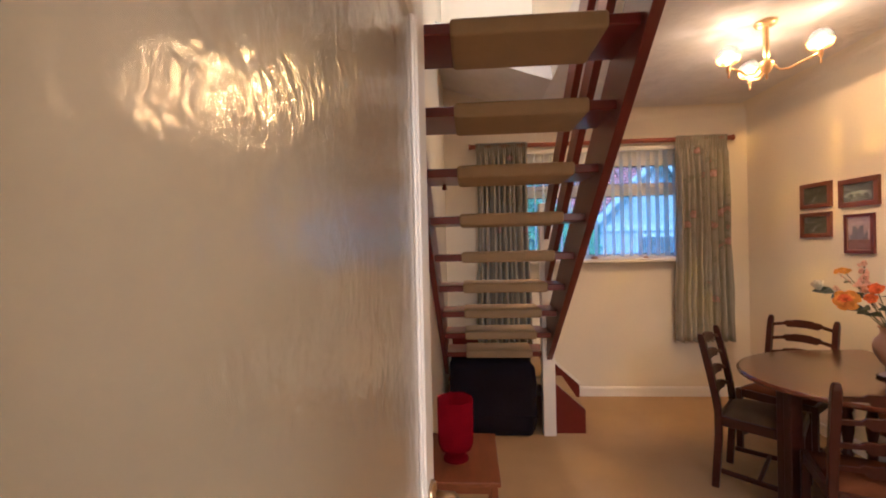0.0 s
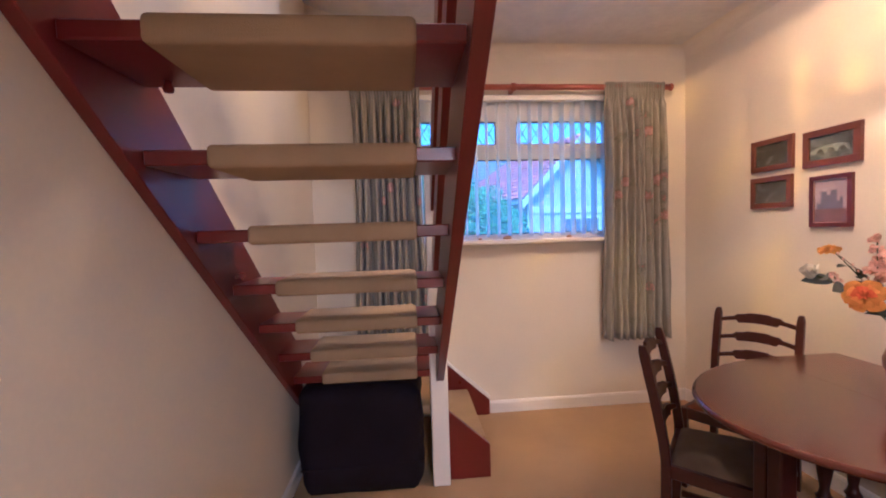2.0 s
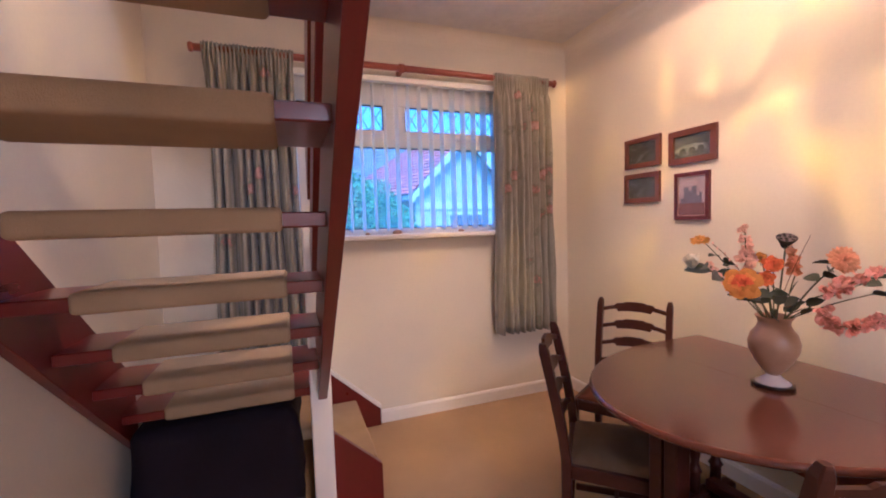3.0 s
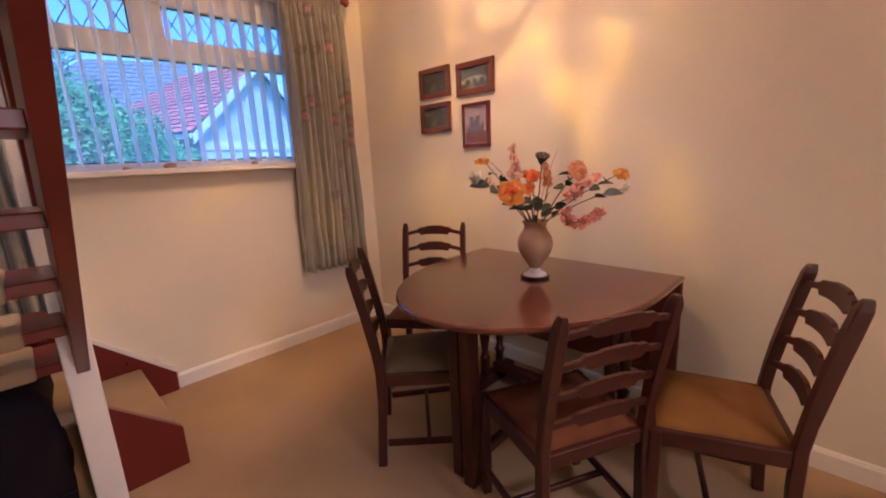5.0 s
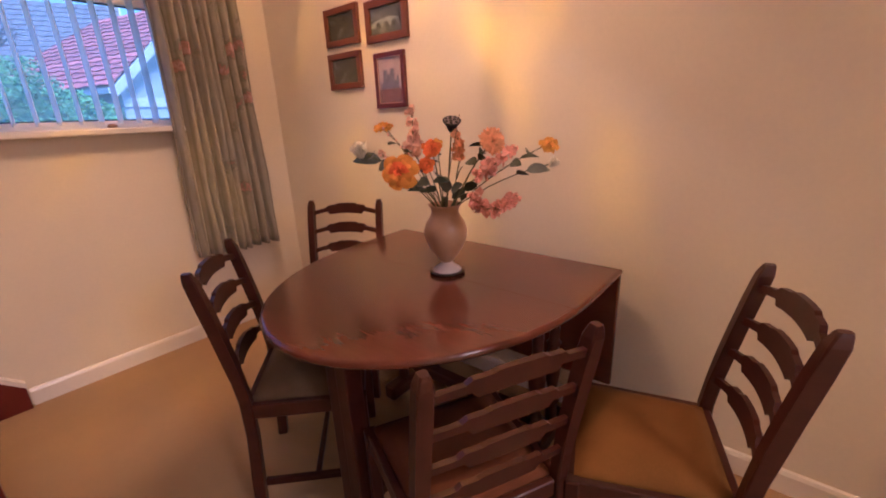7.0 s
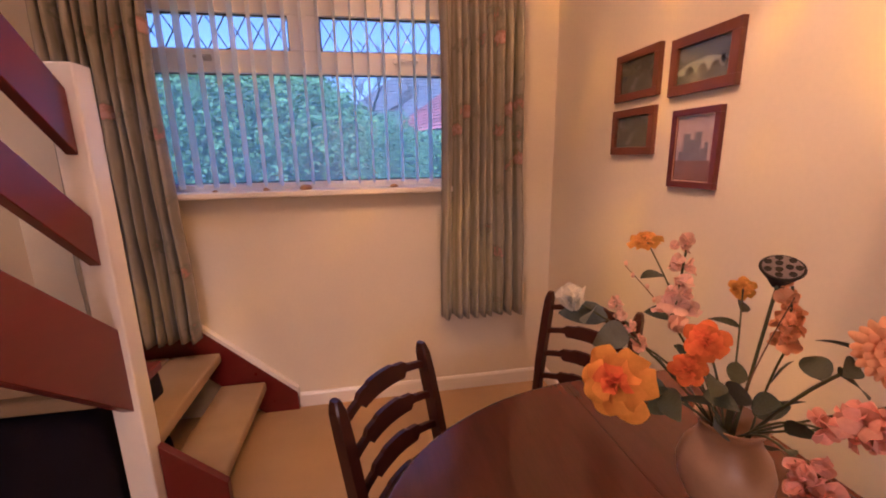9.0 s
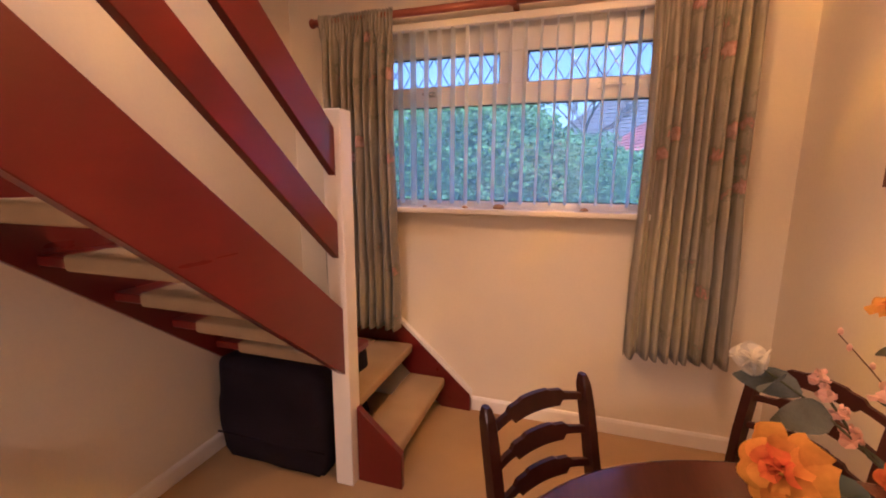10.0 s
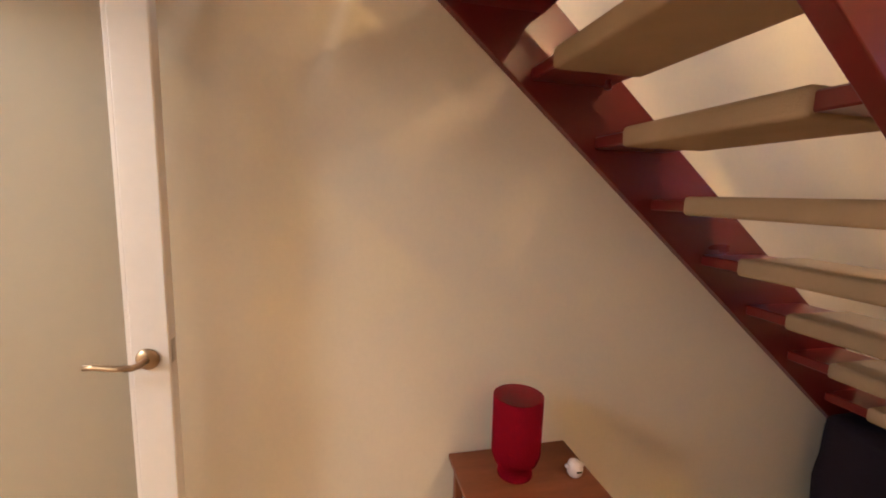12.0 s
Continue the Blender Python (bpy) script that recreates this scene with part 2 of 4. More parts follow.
def curtain_mat():
    m = mat("floral_curtain_cloth", (0.32, 0.3, 0.24), 0.85, 0.2, 14, 260, 0.25)
    n, link = m.node_tree.nodes, m.node_tree.links.new
    b = n["Principled BSDF"]
    base = b.inputs["Base Color"].links[0].from_socket
    uv = n.new("ShaderNodeUVMap")
    # dark stripes along the cloth
    wave = n.new("ShaderNodeTexWave")
    wave.inputs["Scale"].default_value, wave.inputs["Distortion"].default_value, wave.inputs["Detail Scale"].default_value = 5.0, 2.5, 3.0
    mp = n.new("ShaderNodeMapping")
    mp.inputs["Scale"].default_value = (1, 0.12, 1)
    link(uv.outputs[0], mp.inputs[0]), link(mp.outputs[0], wave.inputs["Vector"])
    dark = n.new("ShaderNodeMix")
    dark.data_type = "RGBA"
    r1 = n.new("ShaderNodeMapRange")
    r1.inputs["From Min"].default_value, r1.inputs["From Max"].default_value, r1.inputs["To Max"].default_value = 0.45, 0.8, 0.7
    link(wave.outputs[1], r1.inputs[0]), link(r1.outputs[0], dark.inputs[0])
    link(base, dark.inputs[6])
    dark.inputs[7].default_value = (0.18, 0.17, 0.135, 1)
    # flower clusters
    vo, ns, mth = n.new("ShaderNodeTexVoronoi"), n.new("ShaderNodeTexNoise"), n.new("ShaderNodeMath")
    mp2 = n.new("ShaderNodeMapping")
    mp2.inputs["Scale"].default_value = (2.3, 6.5, 1)
    link(uv.outputs[0], mp2.inputs[0]), link(mp2.outputs[0], vo.inputs["Vector"])
    vo.inputs["Scale"].default_value, vo.inputs["Randomness"].default_value = 1.0, 0.75
    ns.inputs["Scale"].default_value = 38
    link(uv.outputs[0], ns.inputs["Vector"])
    mth.operation = "MULTIPLY_ADD"
    link(ns.outputs[0], mth.inputs[0])
    mth.inputs[1].default_value = 0.5
    link(vo.outputs["Distance"], mth.inputs[2])
    for lo, hi, col, amount in ((0.6, 0.53, (0.13, 0.15, 0.12), 0.6), (0.5, 0.42, (0.38, 0.18, 0.16), 0.8), (0.4, 0.35, (0.5, 0.33, 0.29), 0.75)):
        mix, rg = n.new("ShaderNodeMix"), n.new("ShaderNodeMapRange")
        mix.data_type = "RGBA"
        rg.inputs["From Min"].default_value, rg.inputs["From Max"].default_value, rg.inputs["To Max"].default_value = lo, hi, amount
        link(mth.outputs[0], rg.inputs[0]), link(rg.outputs[0], mix.inputs[0])
        link(dark.outputs[2], mix.inputs[6])
        mix.inputs[7].default_value = (*col, 1)
        dark = mix
    link(dark.outputs[2], b.inputs["Base Color"])
    b.inputs["Sheen Weight"].default_value = 0.2
    return m


CLOTH = curtain_mat()


def picture_mat(name, dark, light, scale, seed):
    m = mat(name, light, 0.25, 0.5, scale, scale * 6, 0.0, second=dark, stretch=(1, 1, 1.6), coat=0.5)
    return m


PIC = [picture_mat("dark_print", (0.012, 0.011, 0.01), (0.065, 0.06, 0.05), 14, 0),
       picture_mat("river_print", (0.02, 0.022, 0.022), (0.11, 0.115, 0.11), 16, 1),
       picture_mat("woodland_print", (0.016, 0.015, 0.014), (0.1, 0.095, 0.085), 18, 2),
       picture_mat("pale_sky_print", (0.32, 0.22, 0.24), (0.5, 0.36, 0.34), 9, 3)]
TOWERS = mat("grey_mauve_print", (0.16, 0.13, 0.17), 0.3, 0.3, 20, 90, 0.0, coat=0.5)
FORE = mat("rust_print", (0.2, 0.07, 0.04), 0.3, 0.4, 20, 90, 0.0, coat=0.5)
BRIDGE = mat("pale_grey_print", (0.26, 0.28, 0.25), 0.3, 0.4, 20, 90, 0.0, coat=0.5)


# ---- building blocks ----
def part(name, bm, material, parent=None, label="", smooth=False):
    me = bpy.data.meshes.new(name)
    bm.to_mesh(me)
    bm.free()
    me.materials.append(material)
    if smooth:
        me.polygons.foreach_set("use_smooth", [True] * len(me.polygons))
    ob = new(name, me)
    if parent:
        ob.parent = parent
    if label:
        ob["label"] = label
    return ob


def empty(name, m=None):
    ob = new(name)
    ob.empty_display_size = 0.05
    if m:
        ob.matrix_world = m
    return ob


def box(x0, x1, y0, y1, z0, z1, bevel=0.0, seg=1, bm=None, m=None):
    bm = bm or bmesh.new()
    made = bmesh.ops.create_cube(bm, size=1)["verts"]
    for v in made:
        v.co = Vector(((x0 + x1) / 2 + v.co.x * (x1 - x0), (y0 + y1) / 2 + v.co.y * (y1 - y0), (z0 + z1) / 2 + v.co.z * (z1 - z0)))
    if bevel:
        edges = list({e for v in made for e in v.link_edges})
        made = bmesh.ops.bevel(bm, geom=edges, offset=bevel, segments=seg, affect="EDGES", profile=0.5)["verts"]
    if m:
        bmesh.ops.transform(bm, matrix=m, verts=made)
    return bm


def lathe(profile, steps=32, bm=None, m=None):
    """A turned solid from (radius, height) pairs."""
    bm = bm or bmesh.new()
    rings = []
    for r, z in profile:
        rings.append([bm.verts.new((r * math.cos(2 * math.pi * k / steps), r * math.sin(2 * math.pi * k / steps), z)) for k in range(steps)])
    for a, b in zip(rings, rings[1:]):
        for k in range(steps):
            bm.faces.new((a[k], a[(k + 1) % steps], b[(k + 1) % steps], b[k]))
    for ring, flip in ((rings[0], True), (rings[-1], False)):
        if profile[0 if flip else -1][0] > 1e-5:
            bm.faces.new(ring[::-1] if flip else ring)
    made = [v for ring in rings for v in ring]
    if m:
        bmesh.ops.transform(bm, matrix=m, verts=made)
    return bm


def prism(outline, lo, hi, axis="x", bevel=0.0):
    """A plate from an outline of pairs, pushed from lo to hi along an axis."""
    bm = bmesh.new()
    place = {"x": lambda a, b, c: (c, a, b), "y": lambda a, b, c: (a, c, b), "z": lambda a, b, c: (a, b, c)}[axis]
    low = [bm.verts.new(place(a, b, lo)) for a, b in outline]
    high = [bm.verts.new(place(a, b, hi)) for a, b in outline]
    n = len(outline)
    bm.faces.new(low), bm.faces.new(high)
    for k in range(n):
        bm.faces.new((low[k], low[(k + 1) % n], high[(k + 1) % n], high[k]))
    bmesh.ops.recalc_face_normals(bm, faces=bm.faces)
    if bevel:
        bmesh.ops.bevel(bm, geom=[e for e in bm.edges], offset=bevel, segments=2, affect="EDGES", profile=0.5)
    return bm


def tube(points, radius, sides=8, bm=None, taper=1.0):
    bm = bm or bmesh.new()
    pts = [Vector(p) for p in points]
    rings = []
    for k, p in enumerate(pts):
        d = (pts[min(k + 1, len(pts) - 1)] - pts[max(k - 1, 0)]).normalized()
        u = d.orthogonal().normalized() if k == 0 else (u - d * u.dot(d)).normalized()
        w = d.cross(u)
        r = radius * (1 + (taper - 1) * k / max(1, len(pts) - 1))
        rings.append([bm.verts.new(p + (u * math.cos(2 * math.pi * j / sides) + w * math.sin(2 * math.pi * j / sides)) * r) for j in range(sides)])
    for a, b in zip(rings, rings[1:]):
        for j in range(sides):
            bm.faces.new((a[j], a[(j + 1) % sides], b[(j + 1) % sides], b[j]))
    bm.faces.new(rings[0][::-1]), bm.faces.new(rings[-1])
    return bm


def arc(a, b, lift, n=8):
    """Points from a to b that bow by the vector lift."""
    a, b, lift = Vector(a), Vector(b), Vector(lift)
    return [a.lerp(b, k / n) + lift * math.sin(math.pi * k / n) for k in range(n + 1)]


def setting(name, bm, material, label, category, smooth=False):
    return tagged(part(name, bm, material, smooth=smooth), label, category, kind="structure")


# ---- the room ----
W, D, H = 2.835, 5.0, 2.72          # right wall, back wall, ceiling
STAIR = 0.862                       # outer face of the stairs
UP = 5.0                            # ceiling of the landing above

setting("floor", box(-0.15, W + 0.15, -2.0, D + 0.15, -0.1, 0.0), CARPET, "fawn fitted carpet over the whole dining room", "carpet")
setting("wall_west", box(-0.15, 0.0, -2.0, D + 0.15, 0.0, UP), WALL, "cream painted plaster wall beside the stairs", "wall")
setting("wall_east", box(W, W + 0.15, 0.92, D + 0.15, 0.0, UP), WALL, "cream painted plaster wall beside the dining table", "wall")
# back wall round the window opening
WX0, WX1, WZ0, WZ1 = 0.56, 2.34, 1.285, 2.385
bm = box(0.0, WX0, D, D + 0.28, 0.0, UP)
box(WX1, W, D, D + 0.28, 0.0, UP, bm=bm)
box(WX0, WX1, D, D + 0.28, 0.0, WZ0, bm=bm)
box(WX0, WX1, D, D + 0.28, WZ1, UP, bm=bm)
setting("wall_north", bm, WALL, "cream painted plaster wall with the window", "wall")
# wall with the doorway that the walk comes through
# the unseen right part of this opening is widened to admit the fill light
bm = box(0.0, 0.10, 0.78, 0.90, 0.0, UP)
box(1.92, W, 0.78, 0.90, 0.0, UP, bm=bm)
box(0.10, 1.92, 0.78, 0.90, 2.05, UP, bm=bm)
setting("wall_south", bm, WALL, "cream painted plaster wall with the lounge doorway", "wall")
setting("wall_hall", box(-0.15, W + 0.15, -2.15, -2.0, 0.0, UP), WALL, "cream painted lounge wall", "wall")
setting("wall_hall_side", box(W, W + 0.15, -2.0, 0.92, 0.0, UP), WALL, "cream painted lounge side wall", "wall")
bm = box(STAIR + 0.02, W, 0.9, D, H, H + 0.2)
box(0.0, W, -2.0, 0.78, H, H + 0.2, bm=bm)
setting("ceiling", bm, CEIL, "white ceiling with swirled textured paint", "ceiling")
setting("ceiling_soffit", prism([(0.0, H + 0.3), (STAIR + 0.02, H), (STAIR + 0.02, H + 0.2), (0.0, H + 0.5)], 4.15, D, "y"), CEIL, "sloping painted soffit over the foot of the stairs", "ceiling")
setting("ceiling_landing", box(-0.15, W + 0.15, -2.15, D + 0.28, UP, UP + 0.1), CEIL, "white landing ceiling", "ceiling")
setting("wall_landing", box(STAIR + 0.02, STAIR + 0.12, 0.9, D, H + 0.2, UP), WALL, "cream landing wall above the stairwell", "wall")

# coving: a hollow quarter between wall and ceiling
def coving(length, r=0.1, n=6):
    pts = [(0, 0), (r, 0)] + [(r - r * math.sin(math.pi / 2 * k / n), -r + r * math.cos(math.pi / 2 * k / n)) for k in range(n + 1)][1:]
    # section in (out from wall, down from ceiling)
    return prism([(a, b) for a, b in pts], 0, length, "x")


ob = setting("coving_back", coving(W - STAIR - 0.02), WALL, "cream painted plaster coving along the back wall", "coving", smooth=False)
ob.matrix_world = Matrix(((1, 0, 0, STAIR + 0.02), (0, -1, 0, D), (0, 0, 1, H), (0, 0, 0, 1)))
ob = setting("coving_side", coving(D - 0.9), WALL, "cream painted plaster coving along the side wall", "coving")
ob.matrix_world = Matrix(((0, -1, 0, W), (1, 0, 0, 0.9), (0, 0, 1, H), (0, 0, 0, 1)))


def skirting(name, x0, y0, x1, y1, out, label):
    """A skirting board from one point to another; out points into the room."""
    a, b, o = Vector((x0, y0, 0)), Vector((x1, y1, 0)), Vector((*out, 0))
    bm = bmesh.new()
    sec = [(0.0, 0.0), (0.015, 0.0), (0.015, 0.075), (0.009, 0.088), (0.0, 0.092)]
    ends = [[bm.verts.new(p + o * d + Vector((0, 0, z))) for d, z in sec] for p in (a, b)]
    for k in range(len(sec)):
        j = (k + 1) % len(sec)
        bm.faces.new((ends[0][k], ends[0][j], ends[1][j], ends[1][k]))
    bm.faces.new(ends[0][::-1]), bm.faces.new(ends[1])
    bmesh.ops.recalc_face_normals(bm, faces=bm.faces)
    return setting(name, bm, WHITE, label, "skirting board")


skirting("baseboard_back", 1.252, D, W, D, (0, -1), "white gloss skirting board below the window")
skirting("baseboard_side", W, D - 0.016, W, 1.71, (-1, 0), "white gloss skirting board behind the table")
skirting("baseboard_stairs", 0, 0.92, 0, 4.9, (1, 0), "white gloss skirting board below the stairs")

# second doorway at the near end of the side wall, shut
door2 = tagged(empty("door_2", pose(W, 1.2, 0)), "white painted flush door, shut, in white architrave", "door", kind="structure")
part("architrave", box(-0.018, 0, 0.43, 0.50, 0, 2.1, 0.004), WHITE, door2)
part("architrave", box(-0.018, 0, -0.28, -0.21, 0, 2.1, 0.004), WHITE, door2)
part("architrave", box(-0.018, 0, -0.21, 0.43, 2.03, 2.1, 0.004), WHITE, door2)
part("leaf", box(-0.008, 0, -0.205, 0.425, 0.005, 2.025), WHITE, door2)

# ---- the glazed door that stands open against the stair wall ----
def glazed_door():
    d = tagged(empty("door_1", pose(0.071, 0.897, 0, 0, 0, -2.8)), "white painted door with rippled glass pane, wide open", "door", kind="structure")
    wdt, th, hgt, s = 0.885, 0.04, 1.98, 0.088
    part("hinge_stile", box(0, th, 0, 0.07, 0.006, hgt, 0.003), WHITE, d)
    part("lock_stile", box(0, th, wdt - s, wdt, 0.006, hgt, 0.003), WHITE, d)
    part("top_rail", box(0, th, 0.07, wdt - s, hgt - 0.09, hgt, 0.003), WHITE, d)
    part("bottom_rail", box(0, th, 0.07, wdt - s, 0.006, 0.2, 0.003), WHITE, d)
    part("glass_pane", box(0.022, 0.029, 0.066, wdt - s + 0.004, 0.196, hgt - 0.086), RIPPLE, d, "rippled obscure glass")
    bm = box(0.029, 0.036, wdt - s - 0.012, wdt - s, 0.2, hgt - 0.09, 0.002)
    part("glazing_bead", bm, WHITE, d)
    part("glazing_bead", box(0.029, 0.036, 0.07, 0.082, 0.2, hgt - 0.09, 0.002), WHITE, d)
    part("latch_plate", box(0.012, 0.03, wdt - 0.001, wdt + 0.0015, 0.975, 1.035), STEEL, d, "steel latch plate")
    rose = part("handle_rose", lathe([(0.0, 0), (0.026, 0), (0.028, 0.003), (0.024, 0.009), (0.012, 0.012), (0.0, 0.012)], 24), AGED, d, "aged brass lever handle", True)
    rose.matrix_local = pose(th, wdt - 0.05, 0.99, 0, 90, 0)
    pts = [(0, 0, 0.01), (0, 0, 0.045), (0.002, 0.012, 0.053), (0.002, 0.05, 0.053), (-0.003, 0.09, 0.05), (-0.002, 0.115, 0.05)]
    lev = part("lever", tube([(a, -b, c) for a, b, c in pts], 0.0085, 10, taper=0.8), AGED, rose, smooth=True)
    return d


glazed_door()
bm = box(0.10, 0.113, 0.78, 0.90, 0, 2.05)
box(1.907, 1.92, 0.78, 0.90, 0, 2.05, bm=bm)
box(0.113, 1.907, 0.78, 0.90, 2.037, 2.05, bm=bm)
setting("door_lining", bm, WHITE, "white painted door lining", "door frame")

# ---- the window ----
win = tagged(empty("window_1", pose(0, 5.05, 0)), "white plastic window with two leaded top lights", "window", kind="structure")
def bar(x0, x1, z0, z1, y0=0.0, y1=0.07, name="window_frame"):
    return part(name, box(x0, x1, y0, y1, z0, z1, 0.006, 2), UPVC, win)


bar(WX0, 0.655, WZ0 + 0.02, WZ1), bar(2.245, WX1, WZ0 + 0.02, WZ1)
bar(0.655, 2.245, WZ0 + 0.02, 1.355), bar(0.655, 2.245, 1.92, 2.035), bar(0.655, 2.245, 2.205, WZ1), bar(1.363, 1.52, 2.035, 2.205)
for x0, x1, z0, z1 in ((0.655, 1.363, 2.035, 2.205), (1.52, 2.245, 2.035, 2.205), (0.655, 2.245, 1.355, 1.92)):
    pane = part("glass_pane", box(x0, x1, 0.03, 0.036, z0, z1), PANE, win)
    pane.visible_shadow = False
    g = 0.006
    bm = box(x0, x1, 0.022, 0.028, z0, z0 + g)
    box(x0, x1, 0.022, 0.028, z1 - g, z1, bm=bm), box(x0, x0 + g, 0.022, 0.028, z0, z1, bm=bm), box(x1 - g, x1, 0.022, 0.028, z0, z1, bm=bm)
    part("gasket", bm, RUBBER, win, "black rubber gasket")
    if z0 > 2:
        bm = bmesh.new()
        h, n = z1 - z0, 7
        step = (x1 - x0) / n
        for k in range(-1, n + 1):
            for sgn in (1, -1):
                xa = x0 + k * step + (0 if sgn > 0 else step)
                pts = []
                for f in (0.0, 1.0):
                    pts.append((xa + sgn * step * f, z0 + h * f))
                (ax, az), (bx, bz) = pts
                ax2, bx2 = min(max(ax, x0), x1), min(max(bx, x0), x1)
                if abs(ax2 - bx2) < 0.02:
                    continue
                az, bz = az + (ax2 - ax) / (bx - ax) * (bz - az), bz + (bx2 - bx) / (bx - ax) * (bz - az)
                tube([(ax2, 0.026, az), (bx2, 0.026, bz)], 0.0035, 4, bm)
        part("leading", bm, LEAD, win, "diamond lead strips")
hnd = part("window_handle", box(1.90, 1.94, -0.018, 0.0, 1.975, 2.005, 0.004), UPVC, win, "white casement handle")
part("lever", box(1.92, 2.04, -0.034, -0.018, 1.985, 1.998, 0.004), UPVC, hnd)
hnd = part("window_handle", box(0.94, 0.98, -0.018, 0.0, 1.975, 2.005, 0.004), STEEL, win, "white casement handle")
part("lever", box(0.9, 0.96, -0.034, -0.018, 1.985, 1.998, 0.004), STEEL, hnd)
setting("window_sill", box(WX0 - 0.04, WX1 + 0.04, 4.9, 5.05, 1.285, 1.318, 0.008, 3), WHITE, "white gloss painted window board", "window sill")

# ---- the stairs ----
RISE, GOING = 0.196, 0.2345
SLOPE = RISE / GOING
stairs = tagged(empty("staircase", pose(0, 0, 0)), "open-tread staircase, dark red stained timber with beige carpet pads", "staircase", kind="structure")


def sloped(y0, y1, zlow, depth, x0, x1, top_end=None):
    """A board along the flight: zlow is its lower edge's height at y0; it rises towards smaller y."""
    z1 = zlow + SLOPE * (y0 - y1)
    return prism([(y0, zlow), (y0, zlow + depth), (y1, z1 + depth), (y1, z1)], x0, x1, "x", 0.003)


FAR_Y = 1.62
part("outer_string", sloped(4.14, FAR_Y, 0.585, 0.322, STAIR - 0.062, STAIR - 0.022), RED, stairs)
part("wall_string", sloped(4.36, FAR_Y, 0.41, 0.33, 0.002, 0.036), RED, stairs)
part("lower_rail", sloped(4.134, FAR_Y, 1.142, 0.165, STAIR - 0.066, STAIR - 0.03), RED, stairs)
part("upper_rail", sloped(4.134, FAR_Y + 0.5, 1.505, 0.20, STAIR - 0.066, STAIR - 0.03), RED, stairs)
part("newel_post", box(STAIR - 0.095, STAIR - 0.001, 4.136, 4.228, 0.0, 1.783, 0.006, 2), WHITE, stairs, "white painted newel post")


def tread(x0, x1, yb, depth, top, pad=None, name="tread"):
    t = part(name, box(x0, x1, yb, yb + depth, top - 0.038, top, 0.004), RED, stairs)
    if pad:
        part("carpet_pad", box(pad[0], pad[1], yb - 0.009, yb + depth + 0.008, top - 0.047, top + 0.012, 0.014, 3), STAIR_CARPET, t, "beige carpet pad wrapped round the tread", True)
    return t


for k in range(11):
    yb = 4.18 - GOING * k
    top = 0.638 + RISE * k
    tread(0.036, STAIR - 0.06, yb, 0.265, top, (0.185, 0.70))
part("knob", lathe([(0, -0.03), (0.01, -0.028), (0.013, -0.02), (0.009, -0.01), (0.009, 0.0)], 12, m=pose(0.115, 2.99, 1.777)), RED, stairs, "small turned knob under a tread", True)
# quarter landing and the two bottom steps that climb along the back wall
tread(0.036, 0.595, 4.30, 0.64, 0.41, (0.05, 0.597), "landing")
tread(0.60, 0.855, 4.235, 0.705, 0.41, (0.6, 0.858), "winder")
tread(0.83, 1.075, 4.235, 0.705, 0.205, (0.83, 1.08), "bottom_tread")
part("bottom_string", prism([(STAIR, 0.0), (STAIR, 0.395), (1.095, 0.185), (1.095, 0.0)], 4.19, 4.226, "y", 0.003), RED, stairs)
part("back_string", prism([(0.04, 0.36), (0.04, 0.60), (0.713, 0.60), (1.245, 0.118), (1.245, 0.0), (1.05, 0.0), (0.66, 0.36)], 4.962, 4.995, "y", 0.003), RED, stairs)
part("string_capping", prism([(0.713, 0.60), (0.713, 0.625), (1.25, 0.142), (1.25, 0.092), (1.245, 0.118)], 4.958, 4.997, "y"), WHITE, stairs, "white capping moulding")
part("bottom_riser", box(0.92, 0.935, 4.24, 4.94, 0.0, 0.165), RED, stairs)

# ---- window blind ----
blind = tagged(empty("vertical_blind", pose(0, 4.975, 0)), "white vertical louvre blind, slats turned open", "blind")
part("headrail", box(0.63, 2.30, -0.022, 0.022, 2.335, 2.375, 0.004), UPVC, blind)
first = None
for k in range(20):
    x = 0.70 + 0.0815 * k
    bm = bmesh.new()
    n, h0, h1 = 5, 1.342, 2.332
    rows = [[bm.verts.new((0.011 * math.sin(math.pi * j / n), -0.0445 + 0.089 * j / n, z)) for j in range(n + 1)] for z in (h0, h1)]
    for j in range(n):
        bm.faces.new((rows[0][j], rows[0][j + 1], rows[1][j + 1], rows[1][j]))
    bmesh.ops.solidify(bm, geom=bm.faces[:], thickness=0.0007)
    if first is None:
        first = part("slat", bm, SLAT, blind)
        wt = part("slat_weight", box(-0.003, 0.003, -0.042, 0.042, 1.336, 1.352, 0.001), UPVC, first)
        s = first
    else:
        bm.free()
        s = new("slat", first.data)
        s.parent = blind
        w2 = new("slat_weight", wt.data)
        w2.parent = s
    s.matrix_local = pose(x, 0, 0, 0, 0, 1 + 2.5 * math.sin(k * 2.3))
for side in (-0.036, 0.036):
    pts = []
    for k in range(19):
        x = 0.70 + 0.0815 * k
        pts += arc((x, side, 1.345), (x + 0.0815, side, 1.345), (0, 0, -0.012), 4)[:-1]
    part("bead_chain", tube(pts, 0.0012, 4), UPVC, blind)
